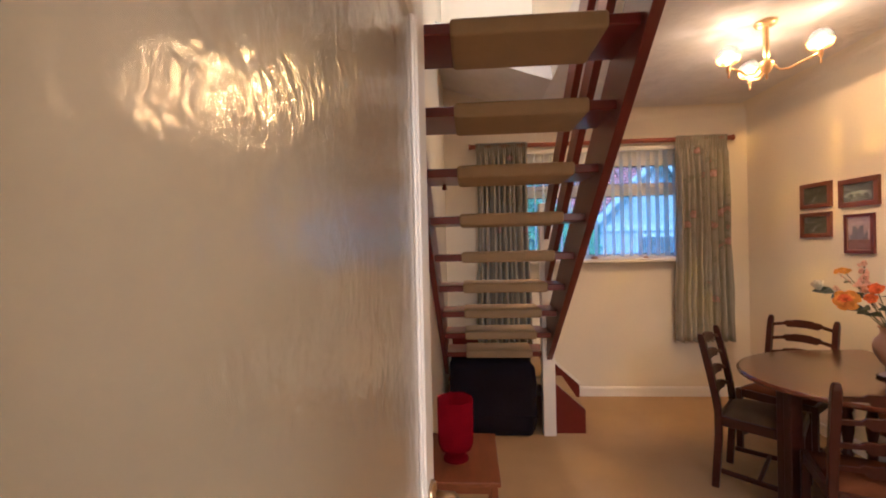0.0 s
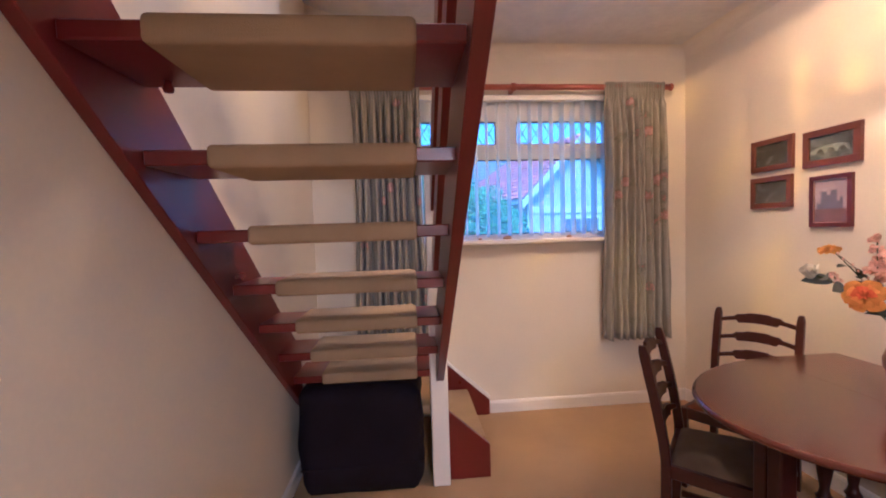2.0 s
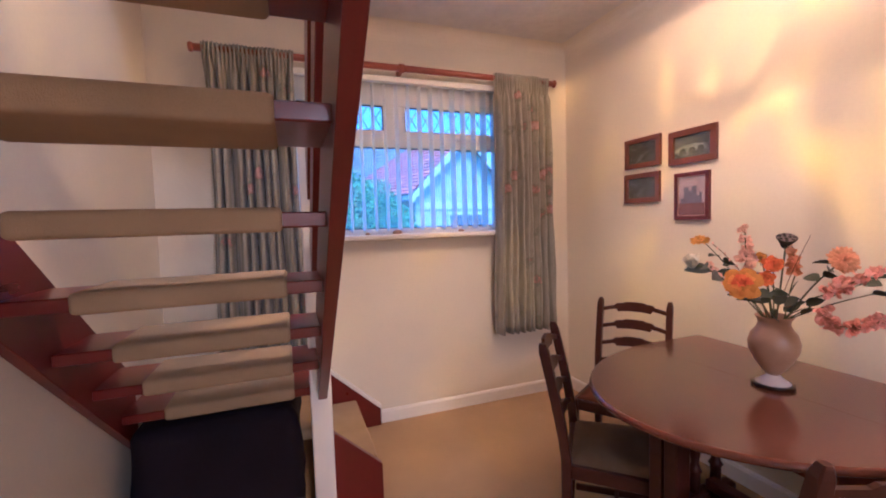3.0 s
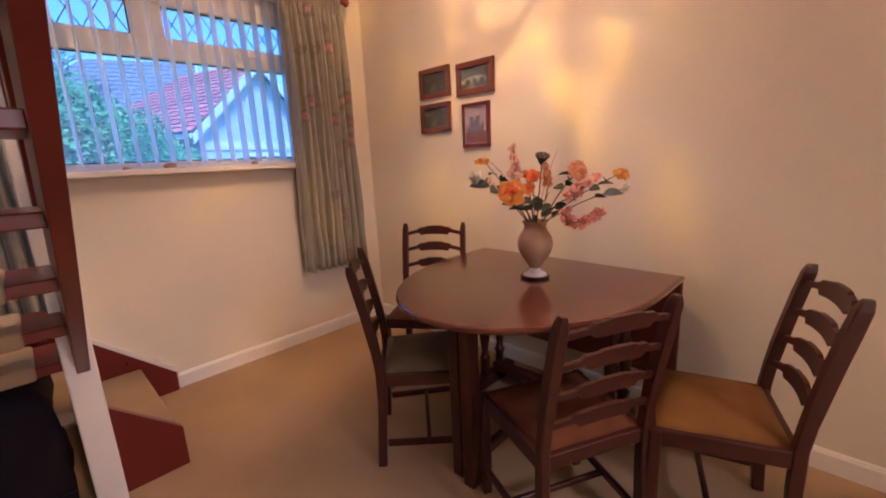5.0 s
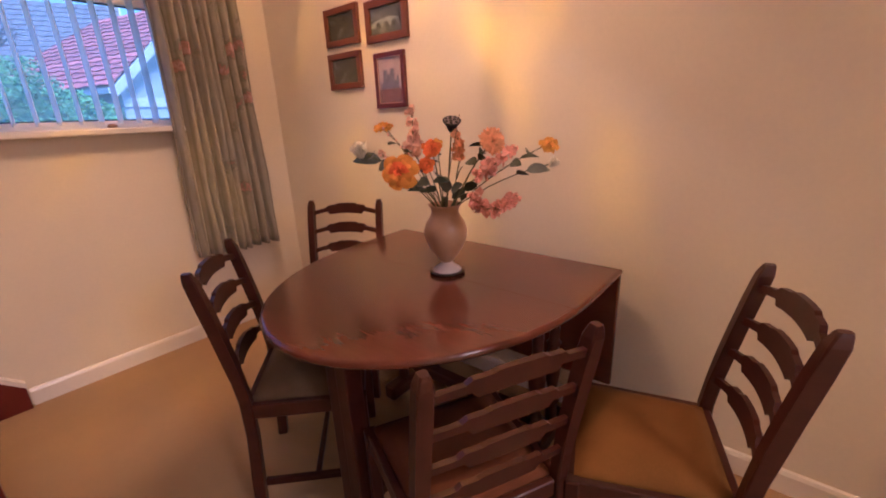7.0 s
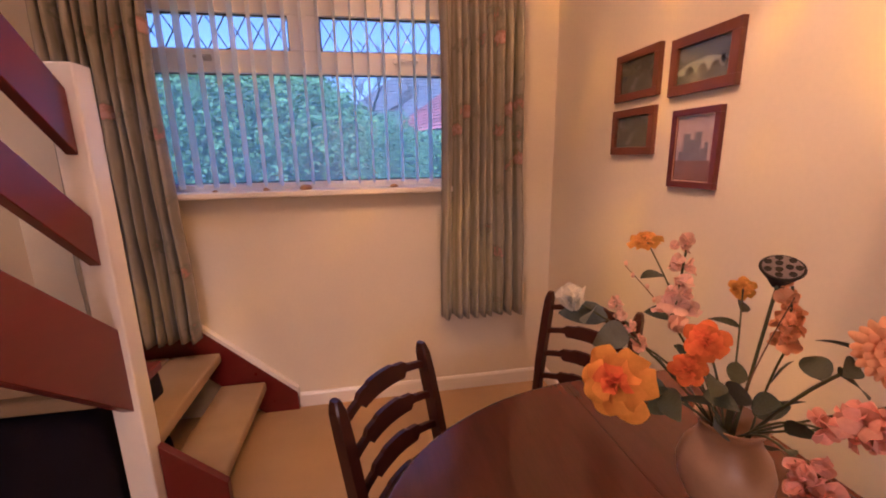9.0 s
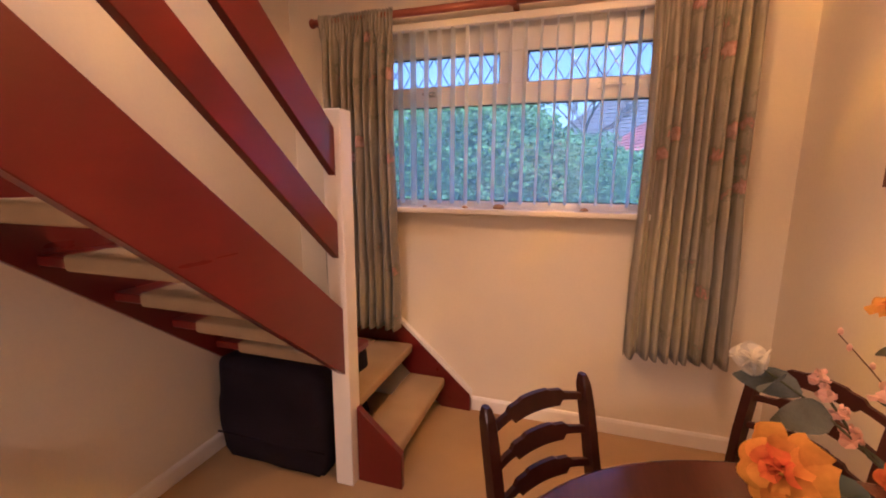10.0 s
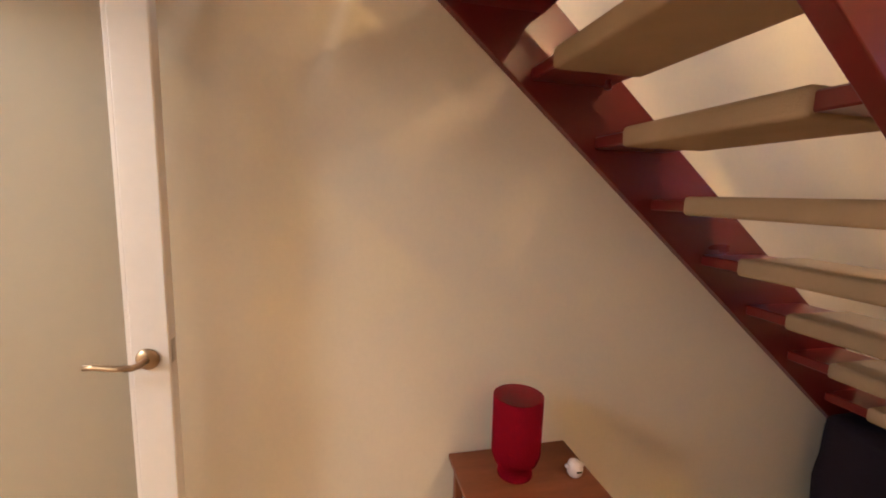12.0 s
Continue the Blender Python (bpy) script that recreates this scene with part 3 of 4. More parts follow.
# small shells lying along the window board
for x, r in ((0.95, 0.01), (1.20, 0.013), (1.40, 0.024), (1.87, 0.016)):
    bm = lathe([(0, 0), (r, 0.002), (r * 1.1, r * 0.5), (r * 0.7, r), (0, r * 1.25)], 12)
    for v in bm.verts:
        v.co.x *= 1.3
        v.co *= 1 + 0.2 * noise.noise(v.co * 90 + Vector((x * 7, 0, 0)))
    sh = tagged(part("sea_shell", bm, CERAMIC, smooth=True), "small orange-pink shell on the window sill", "shell", "shells on the sill")
    sh.matrix_world = pose(x, 4.93, 1.3185)

# ---- curtains and pole ----
pole = tagged(empty("curtain_pole", pose(0, 4.885, 2.405)), "red-brown wooden curtain pole on brackets", "curtain pole")
bm = tube([(0.258, 0, 0), (1.46, 0, 0)], 0.021, 16)
part("pole", bm, POLE, pole, smooth=True)
part("pole", tube([(1.46, 0, 0), (2.634, 0, 0)], 0.021, 16), POLE, pole, smooth=True)
part("collar", tube([(1.44, 0, 0), (1.475, 0, 0)], 0.028, 16), POLE, pole, smooth=True)
for x in (0.25, 2.642):
    c = part("end_cap", lathe([(0, -0.012), (0.022, -0.012), (0.027, -0.004), (0.027, 0.006), (0.02, 0.012), (0, 0.012)], 20), POLE, pole, smooth=True)
    c.matrix_local = pose(x, 0, 0, 0, 90, 0)
for x in (0.60, 1.46, 2.33):
    part("bracket", box(x - 0.014, x + 0.014, 0.015, 0.113, -0.02, 0.012, 0.003), POLE, pole)


def curtain(x0, x1, seed, drop0, drop1):
    rnd = random.Random(seed)
    c = tagged(empty("curtain", pose(0, 4.888, 0)), "grey-green lined curtain printed with pink flowers, drawn aside", "curtain", "pair of curtains")
    bm = bmesh.new()
    uvl = bm.loops.layers.uv.new("UVMap")
    nx, nz, folds = 130, 34, 9
    top = 2.432
    ph = [rnd.uniform(-0.5, 0.5) for _ in range(folds + 2)]
    grid = []
    for i in range(nz + 1):
        f = i / nz
        z = top - f * (top - drop0)
        row = []
        spread = 1 - 0.07 * math.sin(math.pi * min(1, f * 1.3)) + 0.06 * f
        for j in range(nx + 1):
            u = j / nx
            ang = u * folds * 2 * math.pi + 0.9 * math.sin(u * 9 + seed) + 0.8 * math.sin(u * 23 + 3 * seed) + 0.5 * f * math.sin(u * 5 + 2 * seed)
            amp = 0.014 + 0.04 * min(1, f * 5) * (0.8 + 0.3 * math.sin(u * 13 + seed))
            if f < 0.06:
                amp = 0.013
                ang = u * folds * 5 * math.pi
            xc = (x0 + x1) / 2 + (u - 0.5) * (x1 - x0) * spread + 0.006 * math.cos(ang * 1.0) * min(1, f * 6)
            zz = z + (u - 0.5) * 2 * (drop1 - drop0) * 0.5 * f + 0.003 * math.sin(ang) * f
            row.append(bm.verts.new((xc, amp * math.sin(ang) - 0.028 + 0.006 * math.sin(z * 9 + u * 20) + 0.008 * noise.noise(Vector((u * 9, z * 4, seed))), zz)))
        grid.append(row)
    for i in range(nz):
        for j in range(nx):
            face = bm.faces.new((grid[i][j], grid[i + 1][j], grid[i + 1][j + 1], grid[i][j + 1]))
            for loop, (a, b) in zip(face.loops, ((i, j), (i + 1, j), (i + 1, j + 1), (i, j + 1))):
                loop[uvl].uv = (b / nx * 1.5 + seed * 0.37, -a / nz * 1.9)
    ob = part("cloth", bm, CLOTH, c, smooth=True)
    sol = ob.modifiers.new("thickness", "SOLIDIFY")
    sol.thickness = 0.004
    return c


curtain(0.305, 0.785, 1, 0.54, 0.555)
curtain(2.125, 2.575, 2, 0.555, 0.56)

# ---- pictures on the side wall ----
def picture(y0, y1, z0, z1, frame_mat, border, art, label):
    p = tagged(empty("picture", pose(W, (y0 + y1) / 2, (z0 + z1) / 2)), label, "framed picture", "pictures on the wall")
    w, h, t = (y1 - y0) / 2, (z1 - z0) / 2, 0.02
    for a0, a1, b0, b1 in ((-w, w, h - border, h), (-w, w, -h, -h + border), (-w, -w + border, -h + border, h - border), (w - border, w, -h + border, h - border)):
        part("frame_bar", box(-t, 0, a0, a1, b0, b1, 0.001, 1), frame_mat, p)
    part("backing", box(-0.006, 0.0, -w + border, w - border, -h + border, h - border), frame_mat, p)
    a = part("print", box(-0.009, -0.006, -w + border, w - border, -h + border, h - border), art, p)
    g = part("glass", box(-0.0135, -0.0115, -w + border, w - border, -h + border, h - border), PANE, p)
    g.visible_shadow = False
    return p, a


p, a = picture(4.085, 4.362, 1.695, 1.882, PICFRAME, 0.03, PIC[0], "small dark print in a flat red-brown frame")
part("bar_of_hills", prism([(-0.10, -0.06), (0.1, -0.06), (0.1, -0.02), (0.04, 0.0), (-0.03, -0.01), (-0.1, 0.015)], -0.0101, -0.0091, "x"), PIC[2], a)
p, a = picture(3.735, 4.025, 1.675, 1.865, PICFRAME, 0.034, PIC[1], "print of a stone bridge over a river, red-brown frame")
bm = prism([(-0.09, -0.03), (-0.09, 0.0), (-0.02, 0.012), (0.06, 0.005), (0.11, -0.012), (0.11, -0.03)], -0.0101, -0.0091, "x")
part("bridge", bm, BRIDGE, a)
bm = bmesh.new()
for y in (-0.055, 0.0, 0.055):
    prof = [(y - 0.02, -0.03)] + [(y - 0.02 * math.cos(math.pi * k / 8), -0.03 + 0.024 * math.sin(math.pi * k / 8)) for k in range(9)]
    f = [bm.verts.new((-0.0106, b, c)) for b, c in prof[1:]]
    bm.faces.new(f)
part("arches", bm, PIC[0], a)
part("tree", prism([(-0.1, -0.02), (-0.075, -0.02), (-0.07, 0.04), (-0.085, 0.055), (-0.1, 0.045)], -0.0101, -0.0091, "x"), PIC[0], a)
picture(4.09, 4.365, 1.475, 1.66, PICFRAME, 0.03, PIC[2], "small woodland print in a flat red-brown frame")
p, a = picture(3.772, 3.985, 1.36, 1.625, PICFRAME2, 0.022, PIC[3], "print of cathedral towers in a moulded mahogany frame")
part("foreground", box(-0.0101, -0.0091, -0.084, 0.084, -0.108, -0.04), FORE, a)
part("towers", prism([(-0.06, -0.04), (-0.06, 0.02), (-0.045, 0.02), (-0.045, 0.0), (-0.03, 0.0), (-0.03, 0.055), (0.0, 0.055), (0.0, 0.03), (0.02, 0.03), (0.02, 0.05), (0.05, 0.05), (0.05, -0.01), (0.07, -0.01), (0.07, -0.04)], -0.0101, -0.0091, "x"), TOWERS, a)
for y0, y1, z0, z1 in ((-0.0855, 0.0855, 0.108, 0.112), (-0.0855, 0.0855, -0.112, -0.108), (-0.0855, -0.0815, -0.108, 0.108), (0.0815, 0.0855, -0.108, 0.108)):
    part("gilt_bead", box(-0.017, -0.0136, y0, y1, z0, z1), GILT, p)

# ---- dining table ----
TZ = 0.75
def dining_table():
    t = tagged(empty("dining_table", pose(2.3, 3.2, 0)), "dark oak gate-leg table, one leaf raised, other side at the wall", "dining table")
    cx, cy, a, b, edge = 2.43 - 2.3, 3.205 - 3.2, 0.742, 0.558, 2.735 - 2.3
    seam = 2.325 - 2.3
    curve = []
    for k in range(49):
        th = math.pi / 2 + math.pi * k / 48
        c, s = math.cos(th), math.sin(th)
        curve.append((cx + a * c, cy + b * s))
    def clip(x):
        return b * math.sqrt(max(0.0, 1 - ((cx - x) / a) ** 2))
    yl = clip(seam)
    leaf = [(seam - 0.0007, cy + yl)] + [p for p in curve if p[0] < seam - 0.01] + [(seam - 0.0007, cy - yl)]
    mid = [(edge, cy + b), (cx, cy + b)] + [p for p in curve if seam + 0.01 < p[0] < cx - 1e-4 and p[1] > cy] + [(seam + 0.0007, cy + yl), (seam + 0.0007, cy - yl)] + [p for p in curve if seam + 0.01 < p[0] < cx - 1e-4 and p[1] < cy] + [(cx, cy - b), (edge, cy - b)]
    for name, outline in (("raised_leaf", leaf), ("centre_top", mid)):
        bm = prism(outline, TZ - 0.026, TZ, "z")
        rim = [e for e in bm.edges if abs(e.verts[0].co.z - e.verts[1].co.z) < 1e-6 and max(abs(v.co.x - seam) for v in e.verts) > 0.001]
        bmesh.ops.bevel(bm, geom=rim, offset=0.0125, segments=4, affect="EDGES", profile=0.5)
        part(name, bm, TOP, t)
    # hanging leaf at the wall side
    part("hanging_leaf", box(edge + 0.004, edge + 0.028, cy - b + 0.01, cy + b - 0.01, 0.24, TZ - 0.012, 0.006, 2), TOP, t)
    turned = [(0.024, 0.0), (0.024, 0.10), (0.032, 0.11), (0.022, 0.125), (0.017, 0.15), (0.03, 0.24), (0.034, 0.29), (0.02, 0.36), (0.03, 0.375), (0.02, 0.39), (0.022, 0.46), (0.024, 0.62)]
    for y in (-0.36, 0.36):
        for x in (0.16, 0.3):
            g = part("turned_leg", lathe([(r, z + 0.07) for r, z in turned], 16), WOOD, t, smooth=True)
            g.matrix_local = pose(x, y, 0)
        part("foot_rail", box(0.05, 0.41, y - 0.032, y + 0.032, 0.0, 0.075, 0.014, 2), WOOD, t)
        part("top_rail", box(0.06, 0.40, y - 0.02, y + 0.02, TZ - 0.096, TZ - 0.028, 0.004), WOOD, t)
    part("long_rail", box(0.21, 0.25, -0.34, 0.34, TZ - 0.106, TZ - 0.03, 0.004), WOOD, t)
    part("stretcher", box(0.2, 0.26, -0.34, 0.34, 0.09, 0.14, 0.006), WOOD, t)
    # gate that swings out under the leaf
    a0, b0 = Vector((0.2, -0.05, 0)), Vector((1.845 - 2.3, 3.14 - 3.2, 0))
    d = (b0 - a0).normalized()
    ang = math.degrees(math.atan2(d.y, d.x))
    L = (b0 - a0).length
    for z0, z1 in ((TZ - 0.09, TZ - 0.03), (0.085, 0.13)):
        g = part("gate_rail", box(0, L, -0.016, 0.016, z0, z1, 0.004), WOOD, t)
        g.matrix_local = pose(*a0.xy, 0, 0, 0, ang)
    for off in (0.0, -0.075):
        q = b0 + Vector((-d.y, d.x, 0)) * off - d * (0 if off == 0 else 0.02)
        g = part("gate_leg", box(-0.03, 0.03, -0.026, 0.026, 0.0, TZ - 0.027, 0.006, 2), WOOD, t)
        g.matrix_local = pose(q.x, q.y, 0, 0, 0, ang)
    return t


dining_table()

# ---- ladder-back chairs ----
def chair(seat_mat, label):
    c = tagged(empty("dining_chair"), label, "chair", "chairs round the table")
    w, top, seat = 0.187, 0.895, 0.43

    def slat_y(z):
        return 0.0 if z < 0.44 else -0.085 * ((z - 0.44) / 0.45) ** 1.25

    for s in (-1, 1):
        bm = bmesh.new()
        rings = []
        for z in (0.0, 0.12, 0.3, 0.44, 0.52, 0.6, 0.7, 0.8, 0.87, 0.893, 0.9):
            y = slat_y(z) - (0.02 * (1 - z / 0.3) if z < 0.3 else 0)
            hx, hy = (0.0165, 0.019) if z < 0.88 else (0.0165 - (z - 0.88) * 0.35, 0.019 - (z - 0.88) * 0.35)
            rings.append([bm.verts.new((s * w + a * hx, y + b * hy, z)) for a, b in ((-1, -1), (1, -1), (1, 1), (-1, 1))])
        for p, q in zip(rings, rings[1:]):
            for k in range(4):
                bm.faces.new((p[k], p[(k + 1) % 4], q[(k + 1) % 4], q[k]))
        bm.faces.new(rings[0][::-1]), bm.faces.new(rings[-1])
        bmesh.ops.bevel(bm, geom=[e for e in bm.edges if abs(e.verts[0].co.z - e.verts[1].co.z) > 0.004], offset=0.004, segments=1, affect="EDGES")
        part("back_post", bm, WOOD, c)
        part("front_leg", box(s * 0.207 - 0.018, s * 0.207 + 0.018, 0.352, 0.388, 0.0, seat, 0.004), WOOD, c)
        g = part("side_stretcher", box(-0.009, 0.009, 0.01, 0.36, 0.09, 0.118, 0.003), WOOD, c)
        g.matrix_local = pose(s * w, 0, 0, 0, 0, -s * 3.2)
        g = part("side_rail", box(-0.011, 0.011, 0.01, 0.36, seat - 0.055, seat, 0.003), WOOD, c)
        g.matrix_local = pose(s * w, 0, 0, 0, 0, -s * 3.2)
    part("cross_stretcher", box(-0.195, 0.195, 0.18, 0.198, 0.094, 0.116, 0.003), WOOD, c)
    part("front_rail", box(-0.19, 0.19, 0.36, 0.381, seat - 0.055, seat, 0.003), WOOD, c)
    part("back_rail", box(-0.17, 0.17, -0.01, 0.012, seat - 0.05, seat, 0.003), WOOD, c)
    # four wavy slats
    for k in range(4):
        z = 0.535 + 0.1 * k
        n = 28
        up, lo = [], []
        for j in range(n + 1):
            u = j / n * 2 - 1
            au = abs(u)
            bow = 0.022 * (1 - u * u)
            scoop = 0.008 if au < 0.34 else (0.003 if au < 0.62 else -0.007)
            up.append((u * (w - 0.012), z + 0.016 + bow + scoop))
            lo.append((u * (w - 0.012), z - 0.016 + bow - (0.012 if au < 0.55 else -0.004)))
        bm = bmesh.new()
        front, back = [], []
        for outline in (up + lo[::-1],):
            for off, store in ((-0.007, front), (0.007, back)):
                for xx, zz in outline:
                    curve = -0.022 * (1 - (xx / w) ** 2)
                    store.append(bm.verts.new((xx, slat_y(zz) + curve + off, zz)))
        m = n + 1
        for store, flip in ((front, False), (back, True)):
            for j in range(n):
                q = (store[j], store[j + 1], store[2 * m - 2 - j], store[2 * m - 1 - j])
                bm.faces.new(q[::-1] if flip else q)
        for j in range(2 * m):
            j2 = (j + 1) % (2 * m)
            bm.faces.new((front[j], back[j], back[j2], front[j2]))
        bmesh.ops.recalc_face_normals(bm, faces=bm.faces)
        part("slat", bm, WOOD, c)
    # drop-in seat pad
    bm = bmesh.new()
    n = 10
    rows = []
    for i in range(n + 1):
        v = i / n
        y = 0.012 + 0.355 * v
        hw = 0.172 + 0.025 * v
        row = []
        for j in range(n + 1):
            u = j / n * 2 - 1
            e = (1 - u ** 6) * (1 - (2 * v - 1) ** 6)
            row.append(bm.verts.new((u * hw, y, seat + 0.004 + 0.03 * e)))
        rows.append(row)
    for i in range(n):
        for j in range(n):
            bm.faces.new((rows[i][j], rows[i][j + 1], rows[i + 1][j + 1], rows[i + 1][j]))
    ext = bmesh.ops.extrude_edge_only(bm, edges=[e for e in bm.edges if e.is_boundary])
    for v in ext["geom"]:
        if isinstance(v, bmesh.types.BMVert):
            v.co.z = seat - 0.02
    part("seat_pad", bm, seat_mat, c, smooth=True)
    return c


def chair_pose(l, r):
    """Pose from the tops of the two posts, as one sits: left and right."""
    l, r = Vector(l), Vector(r)
    mid, side = (l + r) / 2, (r - l).normalized()
    face = Vector((-side.y, side.x))
    foot = mid + face * 0.085
    return pose(foot.x, foot.y, 0, 0, 0, math.degrees(math.atan2(face.y, face.x)) - 90)


c1 = chair(SEAT_OLIVE, "dark oak ladder-back chair with olive velvet seat pad")
c1.matrix_world = chair_pose((1.87, 3.832), (1.621, 3.551))
c2 = chair(SEAT_BROWN, "dark oak ladder-back chair with brown seat, in the corner")
c2.matrix_world = chair_pose((2.702, 3.895), (2.48, 4.221))
c3 = chair(SEAT_BROWN, "dark oak ladder-back chair pushed under the table")
c3.matrix_world = chair_pose((1.651, 2.666), (2.003, 2.485))
c4 = chair(SEAT_GOLD, "dark oak ladder-back chair with gold velvet seat pad")
c4.matrix_world = chair_pose((2.225, 2.115), (2.562, 2.235))

# ---- chandelier ----
ch = tagged(empty("ceiling_light", pose(LAMP[0], LAMP[1], H)), "brass three-arm ceiling light with amber glass cups, lit", "ceiling light")
part("ceiling_rose", lathe([(0, -0.028), (0.03, -0.028), (0.05, -0.02), (0.058, -0.006), (0.058, 0), (0, 0)], 28), BRASS, ch, smooth=True)
part("stem", lathe([(0.013, -0.235), (0.013, -0.2), (0.016, -0.19), (0.0145, -0.03), (0.0145, -0.02)], 20), BRASS, ch, smooth=True)
part("hub", lathe([(0, -0.33), (0.006, -0.325), (0.008, -0.31), (0.005, -0.3), (0.02, -0.285), (0.032, -0.262), (0.036, -0.245), (0.036, -0.232), (0.03, -0.225), (0.013, -0.22)], 24), BRASS, ch, smooth=True)
for r, a in BULBS:
    ca, sa = math.cos(radians(a)), math.sin(radians(a))
    pts = [(0.03 * ca, 0.03 * sa, -0.25), (0.06 * ca, 0.06 * sa, -0.285), (0.1 * ca, 0.1 * sa, -0.29), (0.7 * r * ca, 0.7 * r * sa, -0.262), (0.92 * r * ca, 0.92 * r * sa, -0.245), (r * ca, r * sa, -0.24)]
    arm = part("arm", tube(pts, 0.006, 8), BRASS, ch, smooth=True)
    at = pose(r * ca, r * sa, 0)
    part("gallery", lathe([(0, -0.30), (0.004, -0.297), (0.006, -0.285), (0.004, -0.275), (0.007, -0.262), (0.012, -0.25), (0.011, -0.23), (0.012, -0.222), (0, -0.222)], 18, m=at), BRASS, arm, smooth=True)
    bm = lathe([(0.012, -0.225), (0.03, -0.22), (0.043, -0.2145)], 28, m=at)
    for f in [f for f in bm.faces if len(f.verts) > 4]:
        bm.faces.remove(f)
    part("glass_cup", bm, SHADE, arm, "amber glass cup", True)
    bm = lathe([(0.0432, -0.2145), (0.053, -0.205), (0.06, -0.19), (0.062, -0.178)], 28, m=at)
    for f in [f for f in bm.faces if len(f.verts) > 4]:
        bm.faces.remove(f)
    part("glass_band", bm, SHADE_BAND, arm, "dark amber band of the glass cup", True)
    bm = lathe([(0.0622, -0.178), (0.061, -0.165), (0.055, -0.145), (0.044, -0.128), (0.028, -0.116), (0.012, -0.111), (0.0015, -0.1105)], 28, m=at)
    for f in [f for f in bm.faces if len(f.verts) > 4]:
        bm.faces.remove(f)
    part("glass_rim", bm, SHADE_DIM, arm, "dark-tinted rim of the glass cup", True)
    part("bulb", lathe([(0.011, -0.222), (0.012, -0.205), (0.024, -0.19), (0.029, -0.172), (0.024, -0.15), (0.01, -0.138), (0, -0.136)], 18, m=at), BULB, arm, "lit pearl bulb", True)

# ---- under the stairs ----
bm = box(0.05, 0.72, 4.115, 4.62, 0.0, 0.575, 0.075, 5)
bmesh.ops.subdivide_edges(bm, edges=[e for e in bm.edges if e.calc_length() > 0.2], cuts=9, use_grid_fill=True)
for v in bm.verts:
    n = noise.noise(v.co * 5) * 0.022 + noise.noise(v.co * 17) * 0.004
    v.co += Vector((n, n, n if v.co.z > 0.05 else 0))
    if v.co.z < 0.02:
        v.co.z = 0.0
case = tagged(part("storage_box", bm, NAVY, smooth=True), "soft black fabric storage case under the stairs", "storage box")
part("base_seam", box(0.07, 0.722, 4.108, 4.118, 0.155, 0.163, 0.002), NAVY, case)

# ---- small table, ruby candle glass and ornament ----
nest = tagged(empty("side_table", pose(0.182, 2.766, 0)), "small teak side table standing against the wall", "side table")
part("tabletop", box(-0.163, 0.155, -0.215, 0.215, 0.525, 0.545, 0.004, 2), NEST, nest)
for x in (-0.135, 0.13):
    for y in (-0.185, 0.185):
        part("leg", box(x - 0.014, x + 0.014, y - 0.014, y + 0.014, 0, 0.526, 0.003), NEST, nest)
    part("apron", box(x - 0.008, x + 0.008, -0.172, 0.172, 0.485, 0.525, 0.002), NEST, nest)
for y in (-0.185, 0.185):
    part("apron", box(-0.122, 0.117, y - 0.008, y + 0.008, 0.485, 0.525, 0.002), NEST, nest)
lampg = tagged(empty("hurricane_lamp", pose(0.155, 2.735, 0.545)), "ruby red glass hurricane candle lamp on a short foot", "candle lamp")
part("foot", lathe([(0, 0), (0.055, 0.001), (0.055, 0.005), (0.02, 0.012), (0.012, 0.022), (0.02, 0.034), (0, 0.036)], 28), RUBY, lampg, "ruby glass foot", True)
part("ruby_cylinder", lathe([(0, 0.036), (0.04, 0.037), (0.068, 0.05), (0.077, 0.075), (0.078, 0.262), (0.0745, 0.262), (0.0735, 0.078), (0.066, 0.056), (0.04, 0.042), (0, 0.041)], 40), RUBY, lampg, "ruby glass cylinder", True)
orn = tagged(empty("ornament", pose(0.2, 2.92, 0.545)), "small white china ornament with painted face", "ornament")
part("body", lathe([(0, 0), (0.018, 0), (0.024, 0.01), (0.026, 0.028), (0.02, 0.045), (0.01, 0.05), (0, 0.051)], 20), PALE, orn, smooth=True)
b = part("ear", lathe([(0, -0.006), (0.008, -0.004), (0.009, 0.002), (0, 0.006)], 12), PALE, orn, smooth=True)
b.matrix_local = pose(0, 0.026, 0.034)
b = part("ear", lathe([(0, -0.006), (0.008, -0.004), (0.009, 0.002), (0, 0.006)], 12), PALE, orn, smooth=True)
b.matrix_local = pose(0, -0.026, 0.034)
part("dark_mark", box(0.0235, 0.027, -0.008, 0.01, 0.022, 0.028, 0.001), PODM, orn)

# ---- vase and flowers ----
VX, VY = 2.355, 3.168
plate = tagged(part("coaster", lathe([(0, 0), (0.05, 0), (0.066, 0.006), (0.067, 0.012), (0.06, 0.013), (0, 0.009)], 32), PLATE, smooth=True), "round black glazed saucer under the vase", "saucer")
plate.matrix_world = pose(VX, VY, TZ)
vase = tagged(empty("vase", pose(VX, VY, TZ + 0.0095)), "pink-beige pottery baluster vase on a pale foot", "vase")
part("foot", lathe([(0, 0), (0.052, 0), (0.054, 0.006), (0.04, 0.016), (0.024, 0.028), (0.02, 0.036), (0, 0.036)], 32), PALE, vase, "pale glazed foot", True)
part("body", lathe([(0, 0.034), (0.02, 0.034), (0.03, 0.045), (0.058, 0.085), (0.076, 0.125), (0.079, 0.155), (0.07, 0.185), (0.054, 0.208), (0.048, 0.225), (0.052, 0.24), (0.06, 0.25), (0.057, 0.252), (0.046, 0.235), (0.044, 0.22), (0.05, 0.2), (0, 0.19)], 40), CERAMIC, vase, smooth=True)
RIM = Vector((VX, VY, TZ + 0.235))


